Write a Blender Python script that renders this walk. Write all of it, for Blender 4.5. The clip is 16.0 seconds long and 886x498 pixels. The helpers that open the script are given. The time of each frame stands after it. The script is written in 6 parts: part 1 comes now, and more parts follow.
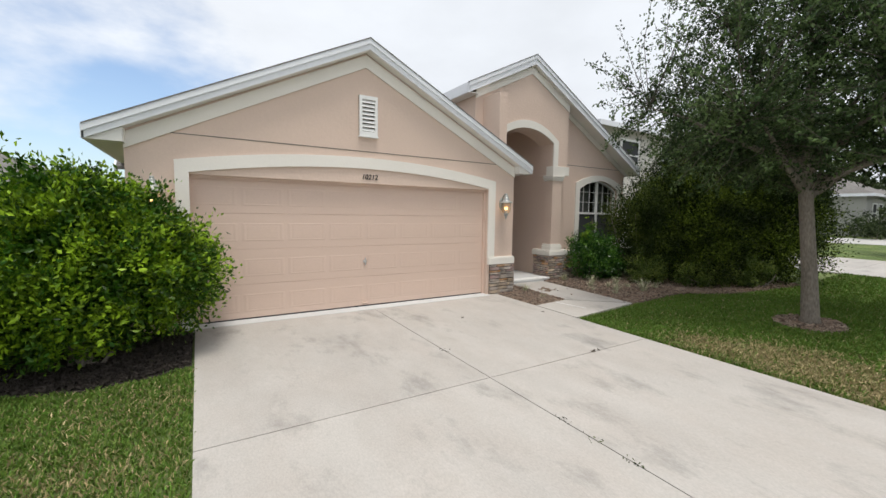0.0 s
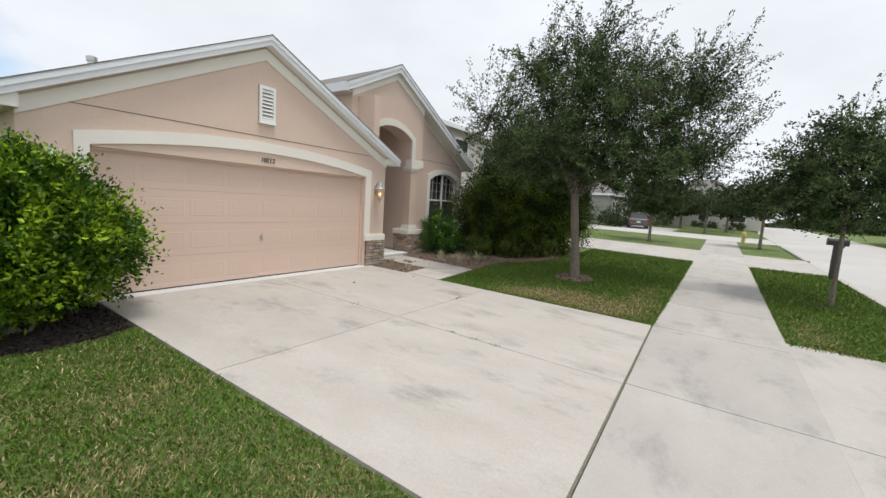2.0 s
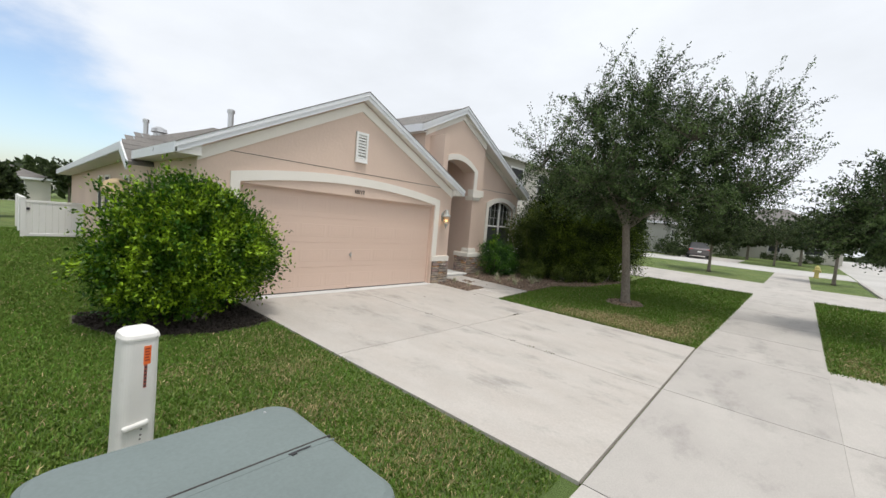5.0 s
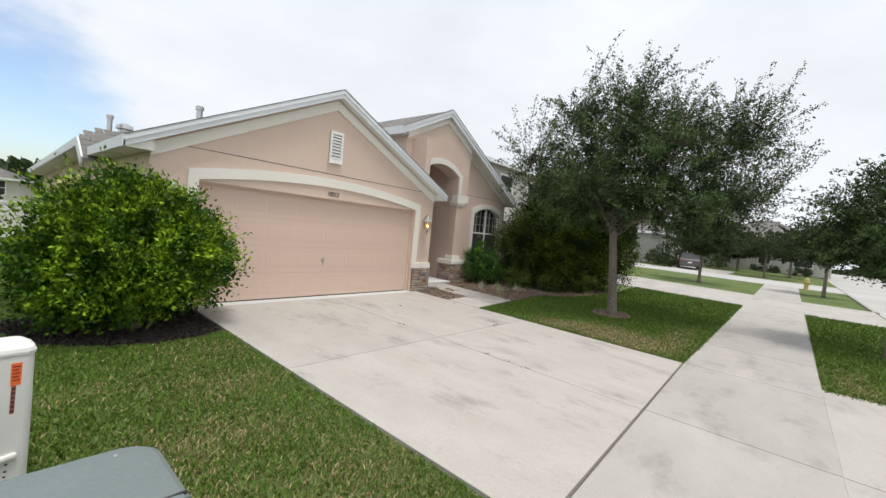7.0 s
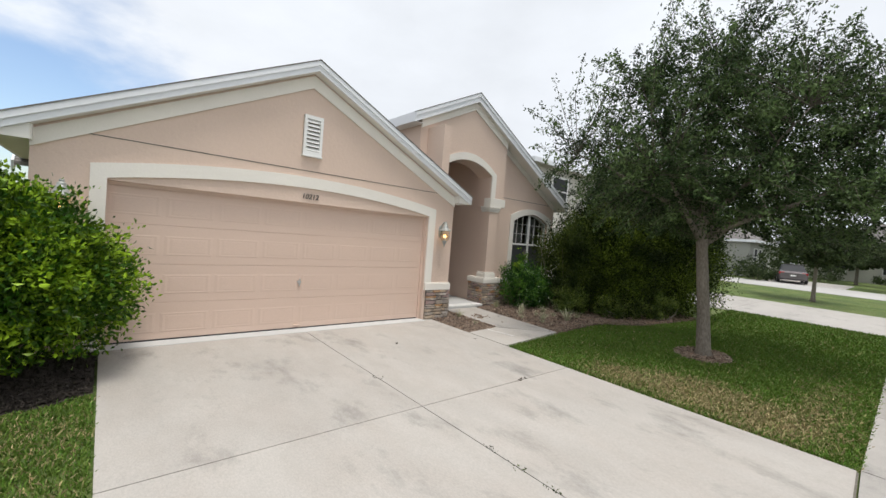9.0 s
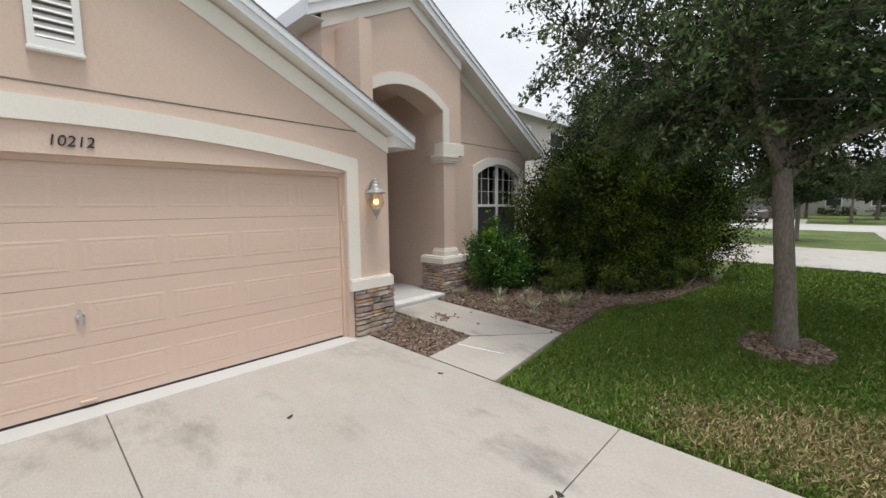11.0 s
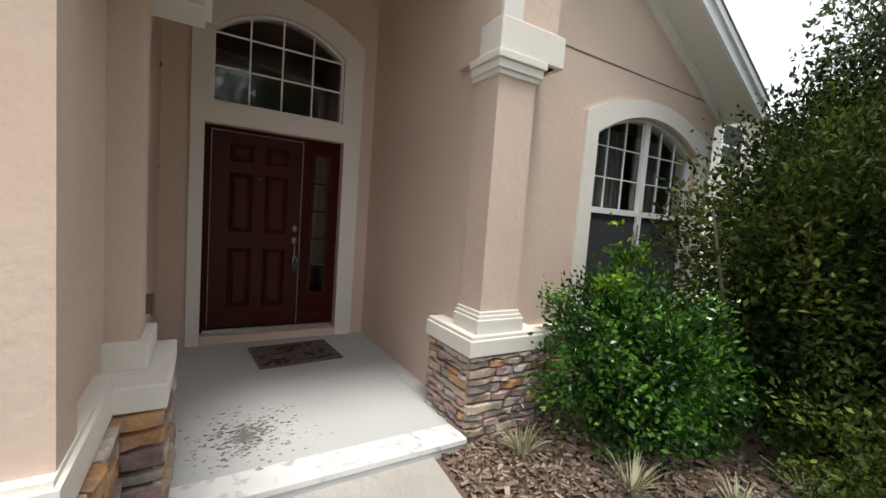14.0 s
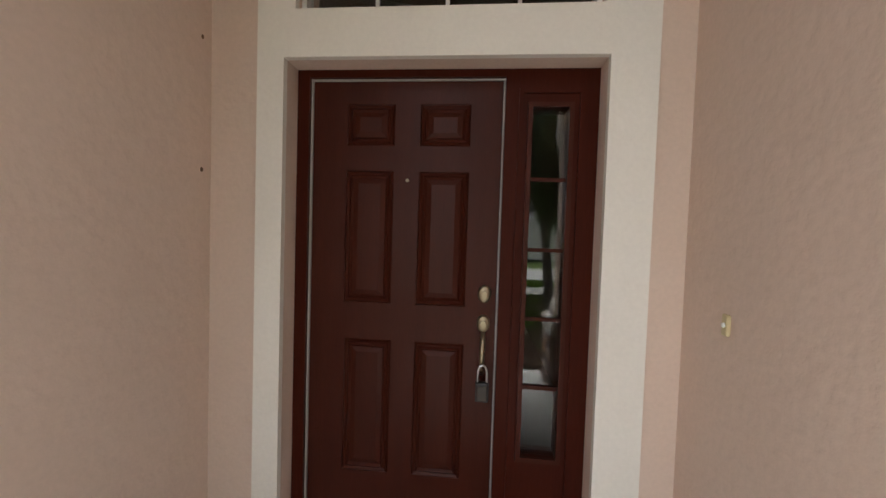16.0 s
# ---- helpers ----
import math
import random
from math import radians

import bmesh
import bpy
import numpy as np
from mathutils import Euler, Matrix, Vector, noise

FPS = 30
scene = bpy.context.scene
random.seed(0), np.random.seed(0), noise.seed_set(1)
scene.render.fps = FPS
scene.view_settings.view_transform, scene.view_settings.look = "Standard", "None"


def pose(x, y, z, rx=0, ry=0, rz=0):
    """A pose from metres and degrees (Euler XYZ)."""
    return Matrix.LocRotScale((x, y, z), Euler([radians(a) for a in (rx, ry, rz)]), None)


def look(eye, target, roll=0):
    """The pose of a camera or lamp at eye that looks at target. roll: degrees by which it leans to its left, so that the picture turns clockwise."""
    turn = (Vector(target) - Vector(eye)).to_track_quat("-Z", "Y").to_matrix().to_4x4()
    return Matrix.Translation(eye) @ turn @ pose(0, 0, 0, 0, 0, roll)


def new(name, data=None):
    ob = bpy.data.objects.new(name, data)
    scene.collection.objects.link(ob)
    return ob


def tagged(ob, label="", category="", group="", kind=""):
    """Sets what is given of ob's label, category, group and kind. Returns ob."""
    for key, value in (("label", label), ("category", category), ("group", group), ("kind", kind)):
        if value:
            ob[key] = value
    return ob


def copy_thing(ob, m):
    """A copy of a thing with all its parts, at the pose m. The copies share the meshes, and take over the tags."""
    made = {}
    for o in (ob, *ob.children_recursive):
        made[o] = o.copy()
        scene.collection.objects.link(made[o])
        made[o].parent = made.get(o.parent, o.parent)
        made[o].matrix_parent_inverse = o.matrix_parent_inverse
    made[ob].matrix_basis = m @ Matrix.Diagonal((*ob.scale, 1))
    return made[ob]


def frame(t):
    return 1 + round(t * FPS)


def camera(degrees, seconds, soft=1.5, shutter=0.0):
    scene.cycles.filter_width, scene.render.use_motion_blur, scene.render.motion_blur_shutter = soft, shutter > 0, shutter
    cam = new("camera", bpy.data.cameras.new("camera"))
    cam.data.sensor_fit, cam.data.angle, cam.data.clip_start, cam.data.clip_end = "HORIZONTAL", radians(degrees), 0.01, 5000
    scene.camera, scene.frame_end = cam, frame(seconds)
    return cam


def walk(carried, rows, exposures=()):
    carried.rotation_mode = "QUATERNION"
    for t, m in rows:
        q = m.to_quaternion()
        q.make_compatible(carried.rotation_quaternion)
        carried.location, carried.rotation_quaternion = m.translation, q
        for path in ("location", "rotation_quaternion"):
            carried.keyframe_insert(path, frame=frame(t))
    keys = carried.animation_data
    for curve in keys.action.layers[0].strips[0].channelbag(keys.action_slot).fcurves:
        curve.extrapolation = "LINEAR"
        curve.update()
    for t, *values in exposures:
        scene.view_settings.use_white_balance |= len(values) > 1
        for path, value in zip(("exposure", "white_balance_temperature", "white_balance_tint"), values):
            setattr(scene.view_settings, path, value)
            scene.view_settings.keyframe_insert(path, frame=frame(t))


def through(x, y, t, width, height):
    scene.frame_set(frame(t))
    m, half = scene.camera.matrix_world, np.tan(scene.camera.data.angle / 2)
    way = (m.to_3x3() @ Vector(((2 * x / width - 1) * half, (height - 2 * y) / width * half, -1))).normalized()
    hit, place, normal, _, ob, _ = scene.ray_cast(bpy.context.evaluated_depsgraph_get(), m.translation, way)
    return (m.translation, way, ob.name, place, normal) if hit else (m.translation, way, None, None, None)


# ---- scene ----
cam = camera(95.7, 16.0)
PATH = [
    (0, (0.204, 0.233, 1.546), (1.243, 1.934, 1.376), 0.8),
    (0.5, (-0.296, -0.026, 1.578), (1.022, 1.472, 1.435), 1.2),
    (1, (-0.711, -0.124, 1.623), (0.665, 1.313, 1.423), 1.6),
    (1.5, (-1.127, -0.287, 1.598), (0.348, 1.034, 1.319), 2.7),
    (2, (-1.587, -0.329, 1.58), (0.052, 0.794, 1.35), 3.5),
    (2.5, (-1.927, -0.355, 1.621), (-0.45, 0.973, 1.385), 4.2),
    (3, (-2.244, -0.542, 1.603), (-0.897, 0.91, 1.329), 4.4),
    (3.5, (-2.496, -0.679, 1.636), (-1.078, 0.725, 1.496), 4.8),
    (4, (-2.66, -0.734, 1.652), (-1.185, 0.608, 1.492), 5.0),
    (6.3, (-2.608, -0.789, 1.672), (-1.108, 0.528, 1.557), 4.4),
    (6.5, (-2.523, -0.739, 1.635), (-1.009, 0.56, 1.498), 3.8),
    (7, (-2.12, -0.751, 1.625), (-0.609, 0.556, 1.531), 5.6),
    (7.5, (-1.669, -0.571, 1.604), (-0.178, 0.761, 1.545), 4.7),
    (8, (-1.074, -0.441, 1.604), (0.438, 0.867, 1.596), 4.9),
    (8.5, (-0.421, -0.193, 1.633), (0.94, 1.273, 1.626), 5.0),
    (9, (0.104, 0.175, 1.652), (1.4, 1.698, 1.596), 4.5),
    (9.5, (0.683, 0.648, 1.652), (1.864, 2.257, 1.521), 4.6),
    (10, (1.283, 1.194, 1.598), (2.595, 2.694, 1.437), 0.9),
    (10.2, (1.426, 1.366, 1.613), (2.821, 2.786, 1.408), 0.1),
    (12.3, (3.950, 3.557, 1.479), (5.440, 4.882, 1.314), -0.7),
    (12.5, (4.169, 3.646, 1.427), (5.662, 4.974, 1.343), 0.8),
    (13, (4.817, 4.156, 1.454), (6.126, 5.667, 1.405), 3.7),
    (13.5, (5.39, 4.584, 1.4), (6.855, 5.945, 1.367), 1.6),
    (14, (5.957, 5.099, 1.462), (6.979, 6.812, 1.313), 4.2),
    (14.3, (6.249, 5.511, 1.429), (7.002, 7.358, 1.286), 6.5),
    (14.5, (6.396, 5.711, 1.474), (6.98, 7.616, 1.308), 5.8),
    (15, (6.66, 6.418, 1.492), (6.633, 8.415, 1.385), 6.5),
    (15.5, (6.665, 7.171, 1.461), (6.561, 9.168, 1.444), 2.7),
    (16, (6.766, 7.888, 1.498), (6.577, 9.878, 1.423), 1.8),
]
EXPOSURES = [(0, 0.23), (2, 0.21), (2.5, 0.14), (3, 0.12), (3.5, 0.19), (4, 0.24), (10, 0.24), (12.5, 0.18), (13.5, 0.42), (14, 0.75), (14.5, 0.98), (15, 1.2), (15.5, 1.57), (16, 2.15)]
walk(cam, [(t, look(eye, target, roll)) for t, eye, target, roll in PATH], EXPOSURES)

# ---- world and sun ----
SUN_EL, SUN_AZ = radians(75), radians(-100)     # azimuth in the plan, from +x towards +y
world = bpy.data.worlds.new("world")
scene.world = world
world.use_nodes = True
wn, wl = world.node_tree.nodes, world.node_tree.links
wn.clear()
w_out = wn.new("ShaderNodeOutputWorld")
sky = wn.new("ShaderNodeTexSky")
sky.sky_type = "NISHITA"
sky.sun_disc = False
sky.sun_elevation, sky.sun_rotation = SUN_EL, math.pi / 2 - SUN_AZ
sky.air_density, sky.dust_density = 1.0, 1.5
bg_sky, bg_cloud, w_mix = wn.new("ShaderNodeBackground"), wn.new("ShaderNodeBackground"), wn.new("ShaderNodeMixShader")
bg_sky.inputs[1].default_value = 0.17
w_co = wn.new("ShaderNodeTexCoord")
w_map = wn.new("ShaderNodeMapping")
w_map.inputs["Scale"].default_value = (1.0, 1.0, 2.2)
w_no = wn.new("ShaderNodeTexNoise")
w_no.inputs["Scale"].default_value, w_no.inputs["Detail"].default_value, w_no.inputs["Roughness"].default_value = 2.1, 7, 0.55
w_dot = wn.new("ShaderNodeVectorMath")
w_dot.operation = "DOT_PRODUCT"
w_dot.inputs[1].default_value = (-0.12, 0.99, 0.10)
w_clear = wn.new("ShaderNodeMapRange")           # the break in the cloud over the back gardens
w_clear.inputs["From Min"].default_value, w_clear.inputs["From Max"].default_value = 0.90, 0.995
w_clear.inputs["To Min"].default_value, w_clear.inputs["To Max"].default_value = 0.45, -0.14
w_add = wn.new("ShaderNodeMath")
w_add.operation = "ADD"
w_ramp = wn.new("ShaderNodeMapRange")
w_ramp.interpolation_type = "SMOOTHSTEP"
w_ramp.inputs["From Min"].default_value, w_ramp.inputs["From Max"].default_value = 0.40, 0.66
w_shade = wn.new("ShaderNodeMapRange")
w_shade.inputs["From Min"].default_value, w_shade.inputs["From Max"].default_value = 0.3, 0.7
w_shade.inputs["To Min"].default_value, w_shade.inputs["To Max"].default_value = 0.88, 1.05
w_tint = wn.new("ShaderNodeMix")
w_tint.data_type = "RGBA"
w_tint.blend_type = "MULTIPLY"
w_tint.inputs[0].default_value = 1.0
w_tint.inputs[6].default_value = (0.90, 0.94, 1.0, 1)
wl.new(w_co.outputs["Generated"], w_map.inputs[0])
wl.new(w_map.outputs[0], w_no.inputs["Vector"])
wl.new(w_co.outputs["Generated"], w_dot.inputs[0])
wl.new(w_dot.outputs["Value"], w_clear.inputs[0])
wl.new(w_clear.outputs[0], w_add.inputs[0])
wl.new(w_no.outputs[0], w_add.inputs[1])
wl.new(w_add.outputs[0], w_ramp.inputs[0])
wl.new(w_no.outputs[0], w_shade.inputs[0])
wl.new(w_shade.outputs[0], w_tint.inputs[7])
wl.new(w_tint.outputs[2], bg_cloud.inputs[0])
bg_cloud.inputs[1].default_value = 0.88
wl.new(sky.outputs[0], bg_sky.inputs[0])
wl.new(w_ramp.outputs[0], w_mix.inputs[0])
wl.new(bg_sky.outputs[0], w_mix.inputs[1])
wl.new(bg_cloud.outputs[0], w_mix.inputs[2])
wl.new(w_mix.outputs[0], w_out.inputs[0])

sun = new("sun", bpy.data.lights.new("sun", "SUN"))
sun.data.energy, sun.data.angle, sun.data.color = 2.0, radians(16), (1.0, 0.95, 0.88)
sun.matrix_world = look((0, 0, 30), (-math.cos(SUN_EL) * math.cos(SUN_AZ), -math.cos(SUN_EL) * math.sin(SUN_AZ), 30 - math.sin(SUN_EL)))


# ---- materials ----
def mat(name, colour, rough=0.8, metal=0.0, grain=0.0, scale=40.0, bump=0.0, bump_scale=None, blotch=0.0, blotch_scale=1.5,
        second=None, vary=0.0, island=False, spec=0.5, coat=0.0, sub=None, stretch=(1, 1, 1), dirt=None, power=1.0, clump=0.0, rugged=0.5):
    """A surface with a fine grain and broad blotches on its base colour, and fine relief."""
    m = bpy.data.materials.new(name)
    m.use_nodes = True
    n, l = m.node_tree.nodes, m.node_tree.links
    b = n["Principled BSDF"]
    b.inputs["Roughness"].default_value, b.inputs["Metallic"].default_value = rough, metal
    b.inputs["Specular IOR Level"].default_value, b.inputs["Coat Weight"].default_value = spec, coat
    co = n.new("ShaderNodeTexCoord")
    mp = n.new("ShaderNodeMapping")
    mp.inputs["Scale"].default_value = stretch
    geo = n.new("ShaderNodeNewGeometry")
    l.new(geo.outputs["Position"], mp.inputs[0])

    def mixed(kind, fac, a, c):
        x = n.new("ShaderNodeMix")
        x.data_type, x.blend_type = "RGBA", kind
        for slot, v in ((0, fac), (6, a), (7, c)):
            if hasattr(v, "is_output"):
                l.new(v, x.inputs[slot])
            else:
                x.inputs[slot].default_value = v if slot == 0 else (*v, 1) if len(v) == 3 else v
        return x.outputs[2]

    def noised(s, detail, lo, hi, to_lo, to_hi):
        t = n.new("ShaderNodeTexNoise")
        t.inputs["Scale"].default_value, t.inputs["Detail"].default_value = s, detail
        t.inputs["Roughness"].default_value = rugged
        l.new(mp.outputs[0], t.inputs["Vector"])
        r = n.new("ShaderNodeMapRange")
        for key, v in (("From Min", lo), ("From Max", hi), ("To Min", to_lo), ("To Max", to_hi)):
            r.inputs[key].default_value = v
        l.new(t.outputs[0], r.inputs[0])
        return r.outputs[0]

    c = (*colour, 1)
    if second is not None:
        c = mixed("MIX", noised(blotch_scale, 5, 0.40, 0.62, 0.0, 1.0), colour, second)
    if blotch:
        c = mixed("MULTIPLY", 1.0, c, noised(blotch_scale * 0.63, 6, 0.3, 0.7, 1 - blotch, 1 + blotch))
    if dirt is not None:
        c = mixed("MIX", noised(dirt[1], 8, dirt[2], dirt[3], 0.0, dirt[4]), c, dirt[0])
    if grain:
        c = mixed("MULTIPLY", 1.0, c, noised(scale, 3, 0.3, 0.7, 1 - grain, 1 + grain))
    if vary:
        if island:
            src = geo.outputs["Random Per Island"]
        else:
            oi = n.new("ShaderNodeObjectInfo")
            src = oi.outputs["Random"]
        hs = n.new("ShaderNodeMapRange")
        hs.inputs["To Min"].default_value, hs.inputs["To Max"].default_value = 1 - vary, 1 + vary
        l.new(src, hs.inputs[0])
        c = mixed("MULTIPLY", 1.0, c, hs.outputs[0])
        if sub is not None:
            r2 = n.new("ShaderNodeMath")
            r2.operation = "MULTIPLY_ADD"
            r2.inputs[1].default_value, r2.inputs[2].default_value = 7.31, 0.0
            l.new(src, r2.inputs[0])
            r3 = n.new("ShaderNodeMath")
            r3.operation = "FRACT"
            l.new(r2.outputs[0], r3.inputs[0])
            r4 = n.new("ShaderNodeMath")
            r4.operation = "POWER"
            r4.inputs[1].default_value = power
            l.new(r3.outputs[0], r4.inputs[0])
            fac = r4.outputs[0]
            # whole patches keep the dark base tone, painting shaded gaps between brighter tufts
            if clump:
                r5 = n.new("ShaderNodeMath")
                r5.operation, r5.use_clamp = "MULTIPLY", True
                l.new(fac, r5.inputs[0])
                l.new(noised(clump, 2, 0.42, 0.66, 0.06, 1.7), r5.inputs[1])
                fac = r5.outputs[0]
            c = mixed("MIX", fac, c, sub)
    if isinstance(c, tuple):
        b.inputs["Base Color"].default_value = c
    else:
        l.new(c, b.inputs["Base Color"])
    if bump:
        bt = n.new("ShaderNodeTexNoise")
        bt.inputs["Scale"].default_value, bt.inputs["Detail"].default_value = bump_scale or scale, 4
        l.new(mp.outputs[0], bt.inputs["Vector"])
        bp = n.new("ShaderNodeBump")
        bp.inputs["Strength"].default_value, bp.inputs["Distance"].default_value = 1.0, bump
        l.new(bt.outputs[0], bp.inputs["Height"])
        l.new(bp.outputs[0], b.inputs["Normal"])
    return m


def leafy(name, colour, second, gloss=0.4, through=0.3, clump=3.4, power=1.3, spec=0.2):
    """Leaves: each island a little different, with light coming through them; dark gaps and lit tufts are put into the
    colour.
    """
    m = mat(name, colour, rough=gloss, vary=0.5, island=True, sub=second, blotch=0.3, blotch_scale=2.5, spec=spec, power=power, clump=clump)
    n, l = m.node_tree.nodes, m.node_tree.links
    b, out = n["Principled BSDF"], n["Material Output"]
    tr = n.new("ShaderNodeBsdfTranslucent")
    src = b.inputs["Base Color"].links[0].from_socket
    l.new(src, tr.inputs[0])
    mx = n.new("ShaderNodeMixShader")
    mx.inputs[0].default_value = through
    l.new(b.outputs[0], mx.inputs[1])
    l.new(tr.outputs[0], mx.inputs[2])
    l.new(mx.outputs[0], out.inputs[0])
    return m


STUCCO = mat("stucco_tan", (0.665, 0.52, 0.43), 0.92, grain=0.025, scale=55, bump=0.0048, bump_scale=19, blotch=0.06, blotch_scale=0.9)
TRIM = mat("trim_stucco", (0.79, 0.755, 0.69), 0.85, grain=0.02, scale=60, bump=0.0015, bump_scale=40, blotch=0.04, blotch_scale=1.2)
FASCIA = mat("white_fascia", (0.75, 0.77, 0.80), 0.5, grain=0.02, scale=20, blotch=0.05, blotch_scale=1.0)
SOFFIT = mat("soffit_vinyl", (0.74, 0.72, 0.68), 0.55, blotch=0.03)
DOORPAINT = mat("garage_door_paint", (0.665, 0.505, 0.415), 0.55, grain=0.03, scale=120, bump=0.0008, bump_scale=140, blotch=0.04, blotch_scale=0.8, stretch=(0.3, 1, 1))
WHITE = mat("white_vinyl", (0.80, 0.80, 0.78), 0.4, blotch=0.03)
CONCRETE = mat("concrete", (0.455, 0.428, 0.395), 0.93, grain=0.09, scale=70, bump=0.0015, bump_scale=150, blotch=0.07, blotch_scale=1.9, second=(0.43, 0.397, 0.362), vary=0.04, dirt=((0.21, 0.20, 0.185), 1.5, 0.545, 0.72, 0.7), stretch=(1.25, 0.62, 1), rugged=0.68)
SIDEWALK = mat("sidewalk_concrete", (0.44, 0.418, 0.388), 0.93, grain=0.07, scale=80, bump=0.0015, bump_scale=150, blotch=0.07, blotch_scale=1.3, vary=0.05, second=(0.41, 0.385, 0.36), dirt=((0.22, 0.21, 0.195), 1.4, 0.54, 0.73, 0.7), stretch=(0.7, 1.2, 1), rugged=0.68)
JOINT = mat("joint_dirt", (0.17, 0.155, 0.13), 0.95, grain=0.3, scale=60)
PORCH = mat("painted_porch_floor", (0.57, 0.58, 0.575), 0.55, grain=0.03, scale=60, blotch=0.05, blotch_scale=1.2, bump=0.0006, bump_scale=120)
ROAD = mat("road_concrete", (0.46, 0.45, 0.43), 0.9, grain=0.08, scale=50, blotch=0.08, blotch_scale=0.4)
SOIL = mat("mulch_soil", (0.15, 0.10, 0.072), 0.95, grain=0.45, scale=70, bump=0.02, bump_scale=45, blotch=0.2, blotch_scale=2.0)
# dark mulch under the bush, with the bush's shade put into its colour
SHADEDSOIL = mat("shaded_mulch", (0.05, 0.04, 0.032), 0.95, grain=0.4, scale=70, bump=0.02, bump_scale=45, blotch=0.2, blotch_scale=2.0)
CHIP = mat("bark_chips", (0.25, 0.175, 0.13), 0.9, vary=0.6, island=True, sub=(0.46, 0.37, 0.29), power=1.8, grain=0.2, scale=120)
LAWN = mat("lawn", (0.10, 0.155, 0.036), 0.95, grain=0.35, scale=130, bump=0.02, bump_scale=110, blotch=0.22, blotch_scale=1.1, second=(0.14, 0.18, 0.05))
BLADE = mat("grass_blades", (0.088, 0.19, 0.022), 0.6, vary=0.4, island=True, sub=(0.165, 0.23, 0.045), blotch=0.25, blotch_scale=1.0, spec=0.25)
DRY = mat("dry_grass", (0.50, 0.40, 0.23), 0.8, vary=0.4, island=True, sub=(0.27, 0.25, 0.10), spec=0.2)
SHINGLE = mat("asphalt_shingle", (0.175, 0.165, 0.155), 0.95, grain=0.35, scale=90, blotch=0.15, blotch_scale=1.5, bump=0.004, bump_scale=80)
BARK = mat("bark", (0.185, 0.16, 0.13), 0.95, grain=0.3, scale=45, bump=0.012, bump_scale=30, blotch=0.2, blotch_scale=3, stretch=(1, 1, 0.35))
OUTLET = mat("outlet_grey", (0.19, 0.165, 0.14), 0.55, grain=0.06, scale=70, blotch=0.1)
TWIG = mat("twig_bark", (0.085, 0.072, 0.056), 0.95, grain=0.2, scale=60, blotch=0.1)
LEAF_OAK = leafy("oak_leaves", (0.020, 0.040, 0.012), (0.14, 0.21, 0.075), 0.42, 0.22, 2.2, 0.9, 0.16)
LEAF_BUSH = leafy("viburnum_leaves", (0.020, 0.068, 0.005), (0.34, 0.52, 0.03), 0.36, 0.22, 3.4, 1.05, 0.2)
# near-black base paints the shade inside the shrubs, the olive tone their lit tips
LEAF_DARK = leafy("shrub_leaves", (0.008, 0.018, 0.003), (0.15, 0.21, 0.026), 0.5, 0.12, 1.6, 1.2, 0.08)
LEAF_MID = leafy("grey_olive_leaves", (0.020, 0.036, 0.008), (0.125, 0.165, 0.032), 0.45, 0.15, 2.2, 1.1, 0.12)
LEAF_SMALL = leafy("gloss_leaves", (0.014, 0.058, 0.008), (0.15, 0.33, 0.035), 0.24, 0.15, 3.4, 1.4, 0.5)
LEAF_FAR = leafy("far_leaves", (0.028, 0.046, 0.016), (0.10, 0.135, 0.05), 0.55, 0.2)
LEAF_OLIVE = leafy("olive_leaves", (0.055, 0.09, 0.018), (0.24, 0.30, 0.065), 0.4, 0.2)
STRAP = mat("strap_leaves", (0.32, 0.35, 0.20), 0.6, vary=0.4, island=True, sub=(0.52, 0.48, 0.33))
STONES = [mat("ledge_stone_" + k, c, 0.9, grain=0.18, scale=45, bump=0.006, bump_scale=35, blotch=0.28, blotch_scale=9, vary=0.22, second=s)
          for k, c, s in (("grey", (0.33, 0.295, 0.265), (0.44, 0.37, 0.31)), ("tan", (0.47, 0.37, 0.27), (0.36, 0.29, 0.235)),
                          ("rust", (0.50, 0.27, 0.12), (0.42, 0.28, 0.18)), ("mauve", (0.37, 0.255, 0.235), (0.31, 0.24, 0.22)))]
GROUT = mat("stone_back", (0.10, 0.085, 0.07), 0.95, grain=0.2, scale=60)
MAHOGANY = mat("mahogany_paint", (0.052, 0.0115, 0.0065), 0.34, grain=0.10, scale=30, blotch=0.12, blotch_scale=4, stretch=(6, 6, 0.5), bump=0.0004, bump_scale=60, spec=0.14)
FRAMEWOOD = mat("mahogany_frame", (0.050, 0.0095, 0.005), 0.4, spec=0.07, grain=0.10, scale=30, blotch=0.1, blotch_scale=4, stretch=(6, 6, 0.5))
BRASS = mat("aged_brass", (0.30, 0.25, 0.17), 0.35, metal=0.9, blotch=0.15, blotch_scale=30)
STEEL = mat("steel", (0.55, 0.55, 0.55), 0.3, metal=0.9)
SEAL = mat("weatherstrip_grey", (0.38, 0.37, 0.35), 0.7, blotch=0.08, blotch_scale=6)
BLACK = mat("black_plastic", (0.02, 0.02, 0.022), 0.45)
DARKMETAL = mat("dark_metal", (0.05, 0.045, 0.04), 0.5, metal=0.3)
LANTERN = mat("lantern_paint", (0.40, 0.41, 0.39), 0.42, blotch=0.2, blotch_scale=25, metal=0.35)
GREYBOX = mat("utility_grey_green", (0.15, 0.185, 0.18), 0.55, grain=0.06, scale=70, blotch=0.07, blotch_scale=2.5, bump=0.0006, bump_scale=90)
PEDESTAL = mat("pedestal_plastic", (0.68, 0.67, 0.64), 0.45, blotch=0.05, blotch_scale=5, dirt=((0.48, 0.44, 0.38), 9, 0.62, 0.85, 0.5))
